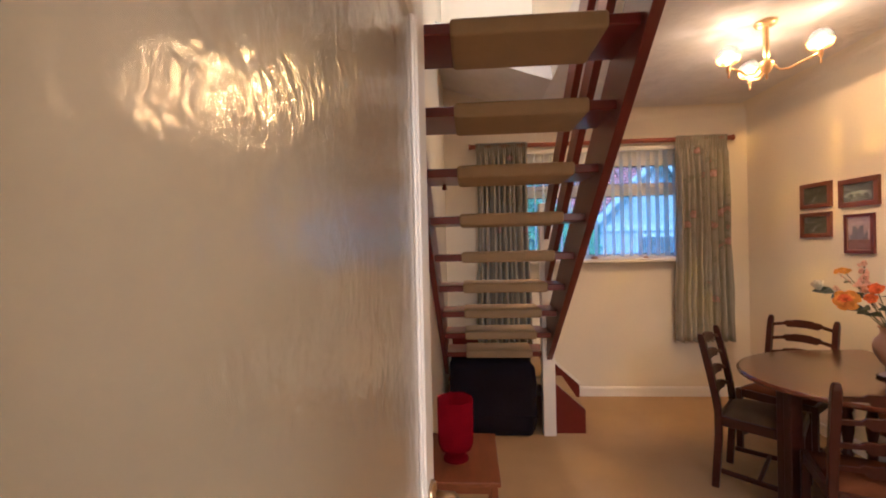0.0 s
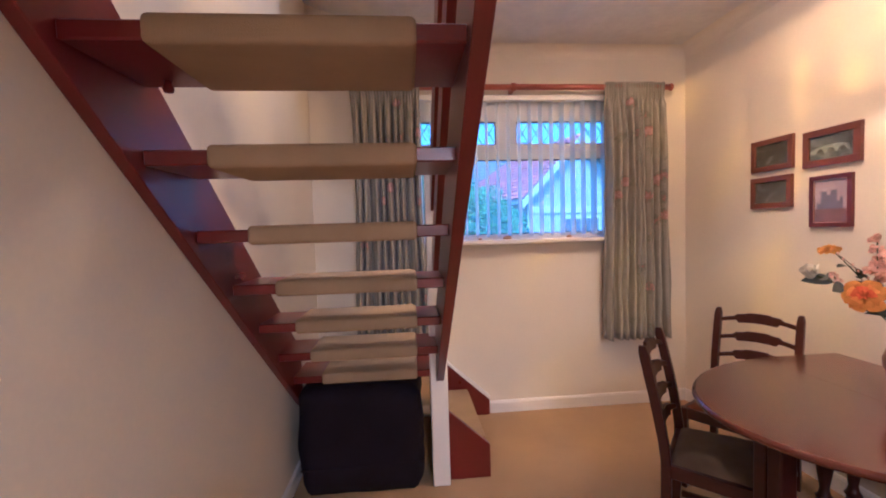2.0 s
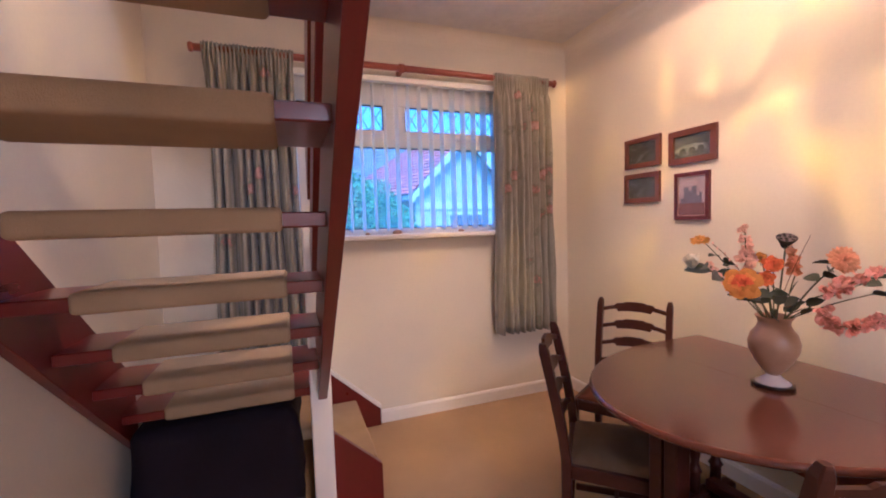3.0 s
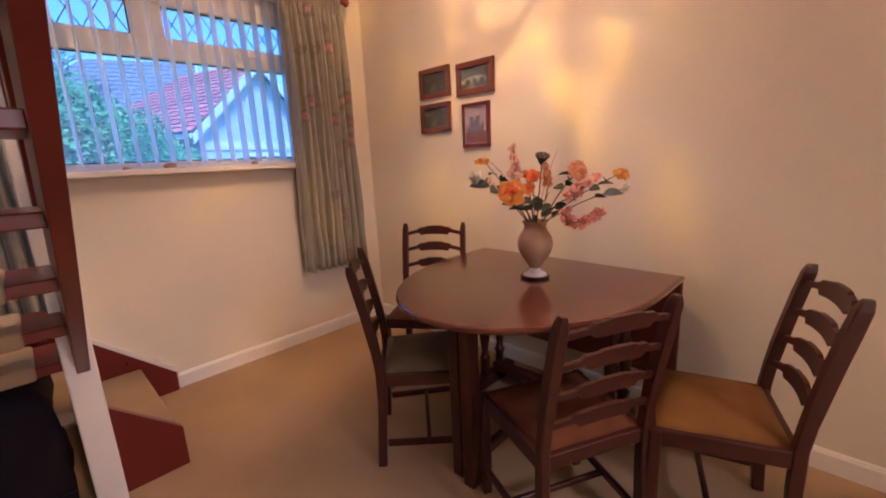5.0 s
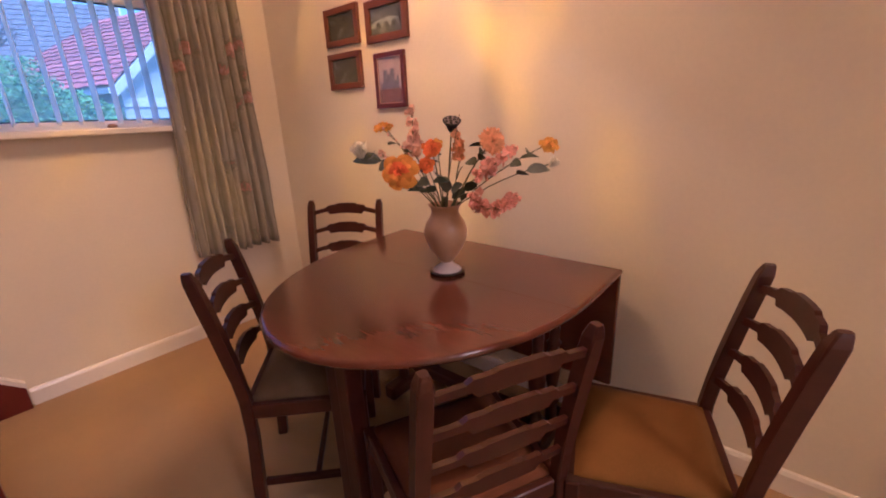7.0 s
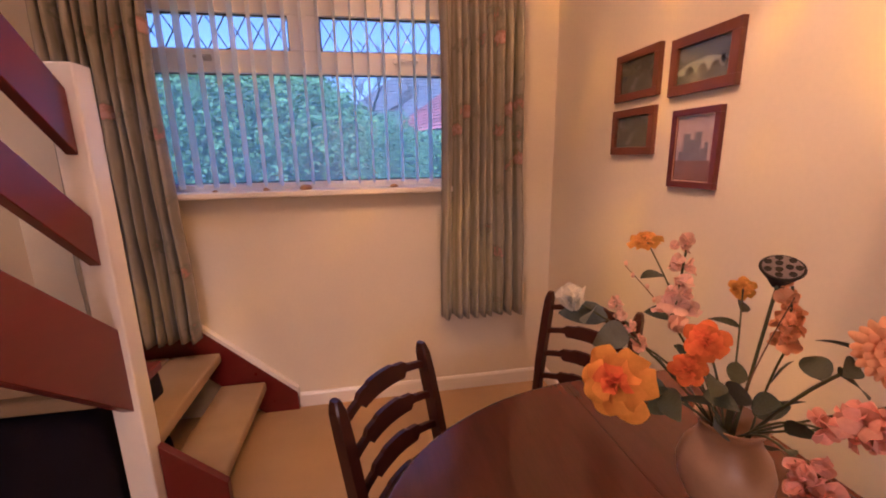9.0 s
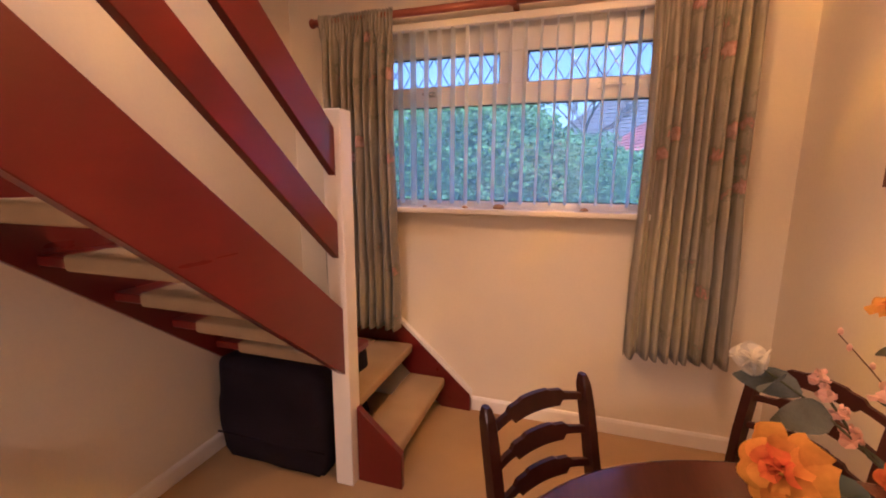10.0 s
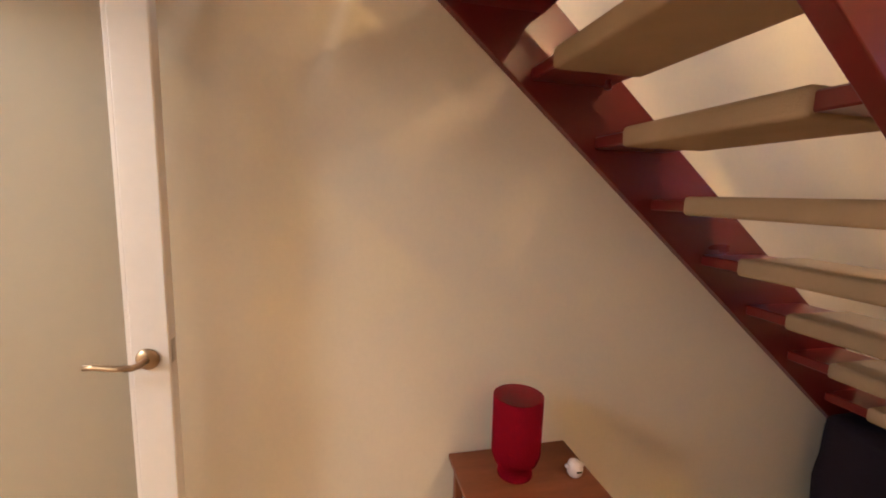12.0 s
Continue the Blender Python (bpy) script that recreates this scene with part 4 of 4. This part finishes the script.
def petal(petals, base, out, up, length, width, curl, cup=0.25, n=4):
    """One curved petal from base, growing towards up and leaning out."""
    out, up = Vector(out).normalized(), Vector(up).normalized()
    side = up.cross(out).normalized()
    bm = bmesh.new()
    petals.append(bm)
    rows = []
    for i in range(n + 1):
        f = i / n
        w = width * math.sin(math.pi * (0.13 + 0.62 * f)) ** 0.75
        mid = Vector(base) + up * length * (f - 0.25 * curl * f * f) + out * length * curl * f * f
        row = []
        for j in range(7):
            u = j / 3 - 1
            wave = noise.noise(mid * 34 + side * u * w * 20) * length * 0.16 * f * f
            row.append(bm.verts.new(mid + side * u * w / 2 - out * (cup * w * (1 - u * u) * 0.5 - wave) + up * (0.3 * wave - 0.26 * length * u * u * f * f)))
        rows.append(row)
    for a, b in zip(rows, rows[1:]):
        for j in range(6):
            bm.faces.new((a[j], a[j + 1], b[j + 1], b[j]))


def frame_of(d):
    d = Vector(d).normalized()
    u = d.orthogonal().normalized()
    return d, u, d.cross(u)


def rose_bloom(c, d, size, rnd):
    petals = []
    d, u, w = frame_of(d)
    for ring, (count, tilt, ln, wd) in enumerate(((4, 0.03, 0.6, 0.42), (5, 0.16, 0.7, 0.55), (5, 0.36, 0.85, 0.75), (6, 0.52, 0.98, 0.98), (6, 0.8, 1.12, 1.12))):
        for k in range(count):
            a = 2 * math.pi * (k + 0.5 * ring + rnd.uniform(-0.12, 0.12)) / count
            o = u * math.cos(a) + w * math.sin(a)
            up = d * math.cos(tilt) + o * math.sin(tilt)
            base = Vector(c) + o * size * (0.05 + 0.06 * ring) - d * size * (0.3 + 0.05 * ring)
            petal(petals, base, o * math.cos(tilt) - d * math.sin(tilt), up, size * ln * rnd.uniform(0.92, 1.08), size * wd, 0.1 + 0.12 * ring, 0.5 - 0.06 * ring, 6)
    return petals


def bud_bloom(c, d, size, rnd):
    petals = []
    d, u, w = frame_of(d)
    for ring, (count, tilt) in enumerate(((4, 0.08), (5, 0.22), (5, 0.42))):
        for k in range(count):
            a = 2 * math.pi * (k + 0.5 * ring) / count
            o = u * math.cos(a) + w * math.sin(a)
            up = d * math.cos(tilt) + o * math.sin(tilt)
            petal(petals, Vector(c) - d * size * 0.5 + o * size * 0.1, o, up, size * rnd.uniform(1.1, 1.35), size * 0.85, 0.12, 0.5, 5)
    return petals


def daisy_bloom(c, d, size, rnd, count=21):
    petals = []
    d, u, w = frame_of(d)
    for ring, tilt in ((0, 1.35), (1, 1.08), (2, 0.75), (3, 0.35)):
        for k in range(count - 5 * ring):
            a = 2 * math.pi * (k + 0.5 * ring + rnd.uniform(-0.2, 0.2)) / (count - 5 * ring)
            o = u * math.cos(a) + w * math.sin(a)
            up = d * math.cos(tilt) + o * math.sin(tilt)
            petal(petals, Vector(c) + o * size * 0.1, o * math.cos(tilt) - d * math.sin(tilt), up, size * (1 - 0.18 * ring) * rnd.uniform(0.9, 1.1), size * 0.42, 0.2, 0.2, 4)
    return petals


def spike_bloom(points, size, rnd, per=2):
    """Small open blossoms set along a stem."""
    petals = []
    pts = [Vector(p) for p in points]
    for k, p in enumerate(pts):
        d, u, w = frame_of(pts[min(k + 1, len(pts) - 1)] - pts[max(0, k - 1)])
        p = p + Vector((rnd.uniform(-1, 1), rnd.uniform(-1, 1), rnd.uniform(-1, 1))) * size * 0.3
        s = size * (1 - 0.4 * k / len(pts)) * rnd.uniform(0.7, 1.2)
        for j in range(per):
            a = 2 * math.pi * (j + 0.5 * k) / per + rnd.uniform(-0.5, 0.5)
            o = (u * math.cos(a) + w * math.sin(a) + d * 0.5).normalized()
            e, eu, ew = frame_of(o)
            tilt = rnd.uniform(0.3, 0.95)
            for q in range(5):
                b = 2 * math.pi * q / 5 + rnd.uniform(-0.2, 0.2)
                ro = eu * math.cos(b) + ew * math.sin(b)
                up = e * math.cos(tilt) + ro * math.sin(tilt)
                petal(petals, p + o * s * 0.15, ro, up, s * rnd.uniform(0.75, 1.1), s * rnd.uniform(0.7, 0.95), rnd.uniform(0.0, 0.3), 0.45, 4)
    return petals


def bloom(parent, at, petals, material, core, heart=None):
    b = part("bloom", lathe([(0, -core), (core * 0.8, -core * 0.5), (core, 0), (core * 0.7, core * 0.6), (0, core * 0.8)], 8, m=Matrix.Translation(at)), material, parent, smooth=True)
    for k, bm in enumerate(petals):
        part("petal", bm, heart if heart and k < 12 else material, b, smooth=True)


def leaf_mesh(base, d, length, width, droop, bm=None):
    bm = bm or bmesh.new()
    d = Vector(d).normalized()
    side = d.cross(Vector((0, 0, 1))).normalized()
    side.rotate(Matrix.Rotation(0.9 * math.sin(410 * base[0] + 730 * base[1] + 290 * d.x), 3, d))
    up = side.cross(d)
    rows = []
    n = 6
    for i in range(n + 1):
        f = i / n
        w = width * math.sin(math.pi * min(0.99, 0.04 + 0.95 * f ** 0.85)) ** 0.75 * 0.5
        mid = Vector(base) + d * length * f - Vector((0, 0, 1)) * droop * length * f * f
        rows.append([bm.verts.new(mid + side * u * w + up * abs(u) * w * 0.2) for u in (-1, 0, 1)])
    for a, b in zip(rows, rows[1:]):
        for j in range(2):
            bm.faces.new((a[j], a[j + 1], b[j + 1], b[j]))
    return bm


def flower(name, label, head, material, make, size, leaves=(), lift=0.04, face=None, leafmat=None, stem_r=0.0022, heart=None):
    rnd = random.Random(len(bpy.data.objects))
    head = Vector(head)
    spread = Vector((head.x - VX, head.y - VY, 0))
    start = RIM + spread * 0.08 - Vector((0, 0, 0.16)) - spread.normalized() * 0.004
    over = RIM + spread.normalized() * min(0.03, spread.length * 0.3) + Vector((0, 0, 0.01))
    f = tagged(empty(name), label, "flower", "flowers in the vase")
    d = Vector(face) if face else (head - over).normalized()
    pts = [start] + arc(over, head, Vector((0, 0, lift)) if spread.length > 0.1 else Vector((0, 0, 0)), 8)
    part("stem", tube(pts, stem_r, 6, taper=0.8), STEM, f, smooth=True)
    bloom(f, head - d * size * 0.25, make(head, d, size, rnd), material, size * 0.22, heart)
    for frac, ang, ln in leaves:
        k = frac * 8
        p = pts[1 + min(7, int(k))].lerp(pts[2 + min(7, int(k))], k - int(k)) if int(k) < 8 else pts[-1]
        part("leaf", leaf_mesh(p, (math.cos(radians(ang)), math.sin(radians(ang)), 0.35), ln * 0.85, ln * 0.44, 0.3), leafmat or LEAF, f, smooth=True)
    return f


flower("orange_rose", "large orange artificial rose in the vase", (2.055, 3.085, 1.165), ORANGE, rose_bloom, 0.041, ((0.35, 100, 0.1), (0.55, 150, 0.11), (0.5, 200, 0.09), (0.6, 250, 0.09)), 0.02, (-0.8, -0.5, 0.3), heart=RUST)
flower("orange_rose", "small red-orange artificial rose in the vase", (2.189, 3.076, 1.222), RUST, rose_bloom, 0.0235, ((0.5, 220, 0.08),), 0.02, (-0.6, -0.5, 0.6))
flower("orange_rose", "small orange artificial rose bud in the vase", (2.174, 3.085, 1.172), RUST, rose_bloom, 0.019, ((0.4, 160, 0.08), (0.6, 280, 0.07)), 0.01, (-0.7, -0.6, 0.2))
flower("marigold", "amber artificial marigold on a tall stem", (2.375, 3.477, 1.284), AMBERP, rose_bloom, 0.029, ((0.55, 30, 0.09), (0.7, 190, 0.085), (0.6, 240, 0.1), (0.45, 150, 0.09)), 0.02, (-0.3, -0.2, 0.9))
flower("white_tulip", "cream white artificial bloom with grey leaves", (2.1, 3.297, 1.212), CREAMP, bud_bloom, 0.042, ((0.75, 150, 0.11), (0.6, 200, 0.12), (0.85, 230, 0.09)), 0.03, (-0.35, -0.2, 0.9), GREYLEAF)
flower("peach_gerbera", "peach artificial gerbera on a curved stem", (2.384, 2.985, 1.226), PEACH, daisy_bloom, 0.044, ((0.6, 60, 0.09), (0.68, 240, 0.085), (0.9, 110, 0.08), (0.8, 200, 0.07)), 0.02, (-0.5, -0.75, 0.3), LEAF, 0.003)
flower("marigold", "amber artificial marigold on a long side stem", (2.583, 2.88, 1.207), AMBERP, rose_bloom, 0.028, ((0.7, -60, 0.08), (0.6, 240, 0.09), (0.8, 200, 0.09)), 0.02, (-0.4, -0.5, 0.7))
flower("white_tulip", "cream white artificial bloom on a long side stem", (2.565, 2.86, 1.142), CREAMP, bud_bloom, 0.03, ((0.75, -80, 0.1), (0.65, 250, 0.08)), 0.02, (0.3, -0.5, 0.7), GREYLEAF)

flower("marigold", "small amber artificial marigold behind the seed pod", (2.47, 3.29, 1.212), AMBERP, rose_bloom, 0.019, ((0.6, 120, 0.07), (0.75, 40, 0.07)), 0.02, (-0.5, -0.5, 0.6))


def spike(name, label, path, material, size, per=2):
    rnd = random.Random(len(bpy.data.objects))
    path = [Vector(p) for p in path]
    f = tagged(empty(name), label, "flower", "flowers in the vase")
    first = path[0]
    spread = Vector((first.x - VX, first.y - VY, 0))
    over = RIM + spread.normalized() * 0.03 + Vector((0, 0, 0.01))
    part("stem", tube([RIM - Vector((0, 0, 0.16))] + arc(over, first, (0, 0, 0.02), 6) + path[1:], 0.002, 6), STEM, f, smooth=True)
    dense = [a.lerp(b, t / 4) for a, b in zip(path, path[1:]) for t in range(4)] + [path[-1]]
    bloom(f, path[0], spike_bloom(dense, size, rnd, per), material, 0.004)
    part("leaf", leaf_mesh(over.lerp(first, 0.6), (spread.x + 0.02, spread.y, 0.2), 0.07, 0.035, 0.3), LEAF, f, smooth=True)


spike("blush_spike", "pale pink artificial gladiolus spike", [(2.225, 3.183, 1.2), (2.245, 3.2, 1.265), (2.268, 3.22, 1.33)], BLUSH, 0.031, 2)
spike("peach_spike", "peach artificial snapdragon spike", [(2.4, 3.13, 1.16), (2.405, 3.135, 1.2), (2.415, 3.15, 1.262)], PEACH, 0.028, 2)
spike("coral_spike", "coral pink artificial blossom spray", [(2.31, 2.99, 1.12), (2.315, 2.93, 1.165), (2.305, 2.865, 1.207)], CORAL, 0.027, 3)
spike("coral_spike", "coral pink artificial blossom spray, drooping", [(2.275, 2.99, 1.075), (2.3, 2.975, 1.02), (2.285, 2.88, 1.042), (2.236, 2.81, 1.09)], CORAL, 0.03, 3)
spike("blush_spike", "pale pink artificial blossom spray", [(2.22, 3.24, 1.13), (2.2, 3.28, 1.17), (2.19, 3.3, 1.2)], BLUSH, 0.02)

# lotus pod, twig and loose leaves
pod = tagged(empty("lotus_pod"), "dried dark lotus seed pod on a stem", "flower", "flowers in the vase")
ph, pd = Vector((2.4, 3.16, 1.285)), Vector((-0.35, -0.35, 0.86)).normalized()
part("stem", tube([RIM - Vector((0, 0, 0.16))] + arc(RIM + Vector((0.01, 0.0, 0)), ph, (0, 0, 0), 5), 0.003, 6), STEM, pod, smooth=True)
rot = pd.to_track_quat("Z", "Y").to_matrix().to_4x4()
head = part("head", lathe([(0.005, -0.036), (0.011, -0.03), (0.02, -0.01), (0.03, 0.006), (0.032, 0.0095), (0.028, 0.011)], 20, m=Matrix.Translation(ph) @ rot), PODM, pod, "dark bell of the seed head", True)
part("seed_face", lathe([(0, 0.008), (0.0285, 0.0085), (0.029, 0.0105), (0.025, 0.012), (0, 0.012)], 20, m=Matrix.Translation(ph) @ rot), PODTOP, head, "grey-brown pitted face")
bm = bmesh.new()
for k in range(10):
    r, a = (0.009, k * 2.1) if k < 3 else (0.0215, k * 2 * math.pi / 7)
    lathe([(0, 0.0115), (0.0055, 0.0118), (0.0055, 0.0135), (0, 0.013)], 8, bm, Matrix.Translation(ph) @ rot @ pose(r * math.cos(a), r * math.sin(a), 0))
part("seed_hole", bm, PODM, head, "dark seed holes")
twig = tagged(empty("twig"), "thin dry budded twig among the flowers", "twig", "flowers in the vase")
tp = arc(RIM, (2.2, 3.29, 1.275), (0.0, 0.0, 0.03), 10)
part("stem", tube(tp, 0.0018, 5, taper=0.5), TWIG, twig)
for k, p in enumerate(tp[4:]):
    bm = bmesh.new()
    bmesh.ops.create_icosphere(bm, subdivisions=1, radius=0.005, matrix=Matrix.Translation(p + Vector((0.004 * (-1) ** k, 0.003, 0.003))) @ Matrix.Diagonal((0.8, 0.8, 1.3, 1)))
    part("bud", bm, BLUSH, twig, smooth=True)
tw2 = tagged(empty("twig"), "thin dry forked twig beside the seed pod", "twig", "flowers in the vase")
part("stem", tube(arc(RIM, (2.22, 2.99, 1.312), (0.02, 0.02, 0.0), 8), 0.0015, 5, taper=0.5), TWIG, tw2)
spray = tagged(empty("leaf_spray"), "dull green artificial leaves round the vase mouth", "foliage", "flowers in the vase")
rnd = random.Random(5)
for k in range(6):
    a = rnd.uniform(0, 2 * math.pi)
    e = rnd.uniform(0.5, 1.6)
    start = RIM + Vector((math.cos(a) * 0.03, math.sin(a) * 0.03, rnd.uniform(0.0, 0.09)))
    g = part("leaf", leaf_mesh(start, (math.cos(a), math.sin(a), e), rnd.uniform(0.05, 0.085), rnd.uniform(0.032, 0.05), 0.05), LEAF if k % 3 else GREYLEAF, spray, smooth=True)
part("stem", tube([RIM - Vector((0, 0, 0.16)), RIM + Vector((0, 0, 0.05))], 0.01, 6), STEM, spray)

# ---- outside ----
bm = bmesh.new()
bmesh.ops.create_grid(bm, x_segments=60, y_segments=60, size=1)
for v in bm.verts:
    v.co = Vector((v.co.x * 400, 5.3 + (v.co.y + 1) * 300, -0.25))
setting("ground", bm, GRASS, "lawn and ground outside the window", "lawn")


def leafy(name, centre, size, count, leaf, material, seed, label, category, trunk=True):
    """A bush: a short trunk and a crown of many small leaves over an uneven outline."""
    rnd = random.Random(seed)
    verts, faces = [], []
    cx, cy, cz = centre
    sx, sy, sz = size
    for _ in range(count):
        while True:
            p = Vector((rnd.uniform(-1, 1), rnd.uniform(-1, 1), rnd.uniform(-1, 1)))
            if 0.45 < (abs(p.x) ** 3 + abs(p.y) ** 3 + abs(p.z) ** 3) < 1:
                break
        lump = 1 + 0.16 * noise.noise(Vector((p.x * sx, p.y * sy, p.z * sz)) * 1.7 + Vector((seed, 0, 0))) + 0.07 * noise.noise(p * 9)
        q = Vector((cx + p.x * sx * lump, cy + p.y * sy * lump, cz + p.z * sz * lump))
        if q.z < -0.24:
            continue
        d = Vector((rnd.gauss(0, 0.65), rnd.gauss(0, 0.65) - 0.8, rnd.gauss(0, 0.65) + 0.5)).normalized()
        u = d.orthogonal().normalized()
        u.rotate(Matrix.Rotation(rnd.uniform(0, 6.28), 3, d))
        w = d.cross(u)
        s = leaf * rnd.uniform(0.6, 1.4)
        k = len(verts)
        verts += [q - u * s, q + w * s * 0.55, q + u * s, q - w * s * 0.55]
        faces.append((k, k + 1, k + 2, k + 3))
    me = bpy.data.meshes.new("crown")
    me.from_pydata([tuple(v) for v in verts], [], faces)
    me.materials.append(material)
    t = tagged(empty(name, pose(cx, cy, -0.25)), label, category)
    ob = new("crown", me)
    ob.parent = t
    ob.matrix_parent_inverse = t.matrix_world.inverted()
    # closed dark core, added so that no sky shows between the leaves
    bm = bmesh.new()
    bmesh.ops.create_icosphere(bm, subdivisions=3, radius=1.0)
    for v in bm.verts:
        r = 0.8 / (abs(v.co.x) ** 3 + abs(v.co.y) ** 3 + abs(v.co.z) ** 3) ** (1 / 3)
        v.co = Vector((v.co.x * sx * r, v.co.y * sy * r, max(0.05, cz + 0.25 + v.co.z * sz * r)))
    part("dark_core", bm, HEDGE_IN, t, "solid dark core that closes the gaps between leaves")
    if trunk:
        part("trunk", tube([(0, 0, 0), (0.03, 0.02, cz * 0.6), (0, 0.04, cz + 0.25 + sz * 0.4)], 0.09, 8, taper=0.4), BARK, t, smooth=True)
    return t


leafy("hedge_tree", (0.15, 8.3, 1.18), (1.66, 0.85, 1.42), 40000, 0.031, HEDGE, 3, "dense dark green conifer hedge outside the window", "hedge")
leafy("hedge_tree", (-2.3, 8.9, 0.9), (1.2, 0.8, 1.2), 12000, 0.03, HEDGE, 8, "dense green hedge at the side of the garden", "hedge")
leafy("shrub", (1.95, 9.4, 0.85), (0.72, 0.6, 1.35), 14000, 0.022, HEDGE2, 4, "bright green garden shrub", "shrub")
leafy("shrub", (-0.9, 14.5, 1.6), (2.4, 1.2, 1.9), 7000, 0.09, HEDGE, 6, "tall green shrub at the end of the garden", "shrub")
leafy("shrub", (3.3, 16.5, 1.0), (1.6, 0.9, 1.3), 5000, 0.07, HEDGE, 9, "dark green hedge near the bungalow", "shrub")


def bungalow(m, w, length, eaves, apex, label, wall_mat, roof_mat):
    """A house with its gable to local -y; ridge along y, hipped at the far end."""
    h = tagged(empty("bungalow", m), label, "house")
    bm = prism([(-w / 2, 0), (w / 2, 0), (w / 2, eaves), (0, apex - 0.15), (-w / 2, eaves)], 0, 0.25, "y")
    part("gable_wall", bm, wall_mat, h)
    bm = box(-w / 2, -w / 2 + 0.25, 0.25, length, 0, eaves)
    part("side_wall", bm, wall_mat, h)
    part("side_wall", box(w / 2 - 0.25, w / 2, 0.25, length, 0, eaves), wall_mat, h)
    part("back_wall", box(-w / 2, w / 2, length, length + 0.25, 0, eaves), wall_mat, h)
    over, hip = 0.35, length * 0.55
    rows = 16
    for s in (-1, 1):
        bm = bmesh.new()
        for k in range(rows):
            a, b = k / rows, (k + 1.12) / rows
            def at(f, y, lift):
                return bm.verts.new((s * (w / 2 + over) * (1 - f), y, eaves - 0.12 + (apex - eaves + 0.12) * f + lift))
            ye = lambda f: length + 0.3 - (length + 0.3 - hip) * f
            n = 24
            lo = [at(a, -0.2 + (ye(a) + 0.2) * j / n, 0.06 + 0.03 * (j % 2)) for j in range(n + 1)]
            hi = [at(b, -0.2 + (ye(b) + 0.2) * j / n, 0.02 + 0.03 * (j % 2)) for j in range(n + 1)]
            for j in range(n):
                bm.faces.new((lo[j], lo[j + 1], hi[j + 1], hi[j]))
        ob = part("roof_slope", bm, roof_mat, h)
        sol = ob.modifiers.new("thickness", "SOLIDIFY")
        sol.thickness = 0.03
    bm = bmesh.new()
    v = [bm.verts.new(p) for p in ((-w / 2 - over, length + 0.3, eaves - 0.1), (w / 2 + over, length + 0.3, eaves - 0.1), (0, hip, apex))]
    bm.faces.new(v)
    ob = part("roof_hip", bm, roof_mat, h)
    ob.modifiers.new("thickness", "SOLIDIFY").thickness = 0.05
    for s in (-1, 1):
        bm = prism([(s * (w / 2 + over), eaves - 0.16), (0, apex + 0.08), (0, apex - 0.24), (s * (w / 2 + over), eaves - 0.44)], -0.26, -0.2, "y")
        part("bargeboard", bm, FASCIA, h, "white bargeboard")
        part("gutter", box(s * (w / 2 + over) - 0.06, s * (w / 2 + over) + 0.06, -0.2, length + 0.3, eaves - 0.26, eaves - 0.12), FASCIA, h, "white gutter")
    wdw = part("window", box(-0.9, 0.9, -0.04, 0.0, 0.9, 2.0), FASCIA, h, "white framed window")
    part("pane", box(-0.82, -0.04, -0.05, -0.04, 0.98, 1.92), SLATE, wdw)
    part("pane", box(0.04, 0.82, -0.05, -0.04, 0.98, 1.92), SLATE, wdw)
    part("band", box(-w / 2, w / 2, -0.03, 0.0, 2.15, 2.4), FASCIA, h, "white band over the windows")
    return h


bungalow(pose(7.4, 17.5, -0.25, 0, 0, 16), 4.8, 8.0, 2.75, 5.1, "white rendered bungalow with red tiled roof", RENDER, TILE)
bungalow(pose(9.2, 30, -0.25, 0, 0, 70), 6.0, 9.0, 3.6, 7.4, "distant grey-roofed house behind the bungalow", RENDER, SLATE)

# bare winter tree against the sky
tree = tagged(empty("bare_tree", pose(2.2, 27, -0.25)), "leafless winter tree beyond the gardens", "tree")
part("trunk", tube([(0, 0, 0), (0.1, 0, 2.2), (0, 0.1, 4.2)], 0.2, 8, taper=0.6), BARK, tree, smooth=True)
rnd = random.Random(11)
bm = bmesh.new()


def branch(p, d, ln, r, depth):
    e = p + d * ln
    tube([p, p.lerp(e, 0.5) + Vector((rnd.uniform(-1, 1), rnd.uniform(-1, 1), 0)) * ln * 0.05, e], r, 5, bm, 0.6)
    if depth:
        for _ in range(3):
            nd = (d + Vector((rnd.uniform(-1, 1), rnd.uniform(-1, 1), rnd.uniform(-0.2, 0.7))) * 0.75).normalized()
            branch(e - d * ln * rnd.uniform(0, 0.35), nd, ln * rnd.uniform(0.6, 0.8), r * 0.6, depth - 1)


for k in range(4):
    branch(Vector((0, 0.1, 3.4 + 0.25 * k)), Vector((math.cos(k * 1.7), math.sin(k * 1.7), 1.0)).normalized(), 1.5, 0.09, 4)
part("branches", bm, BARK, tree)
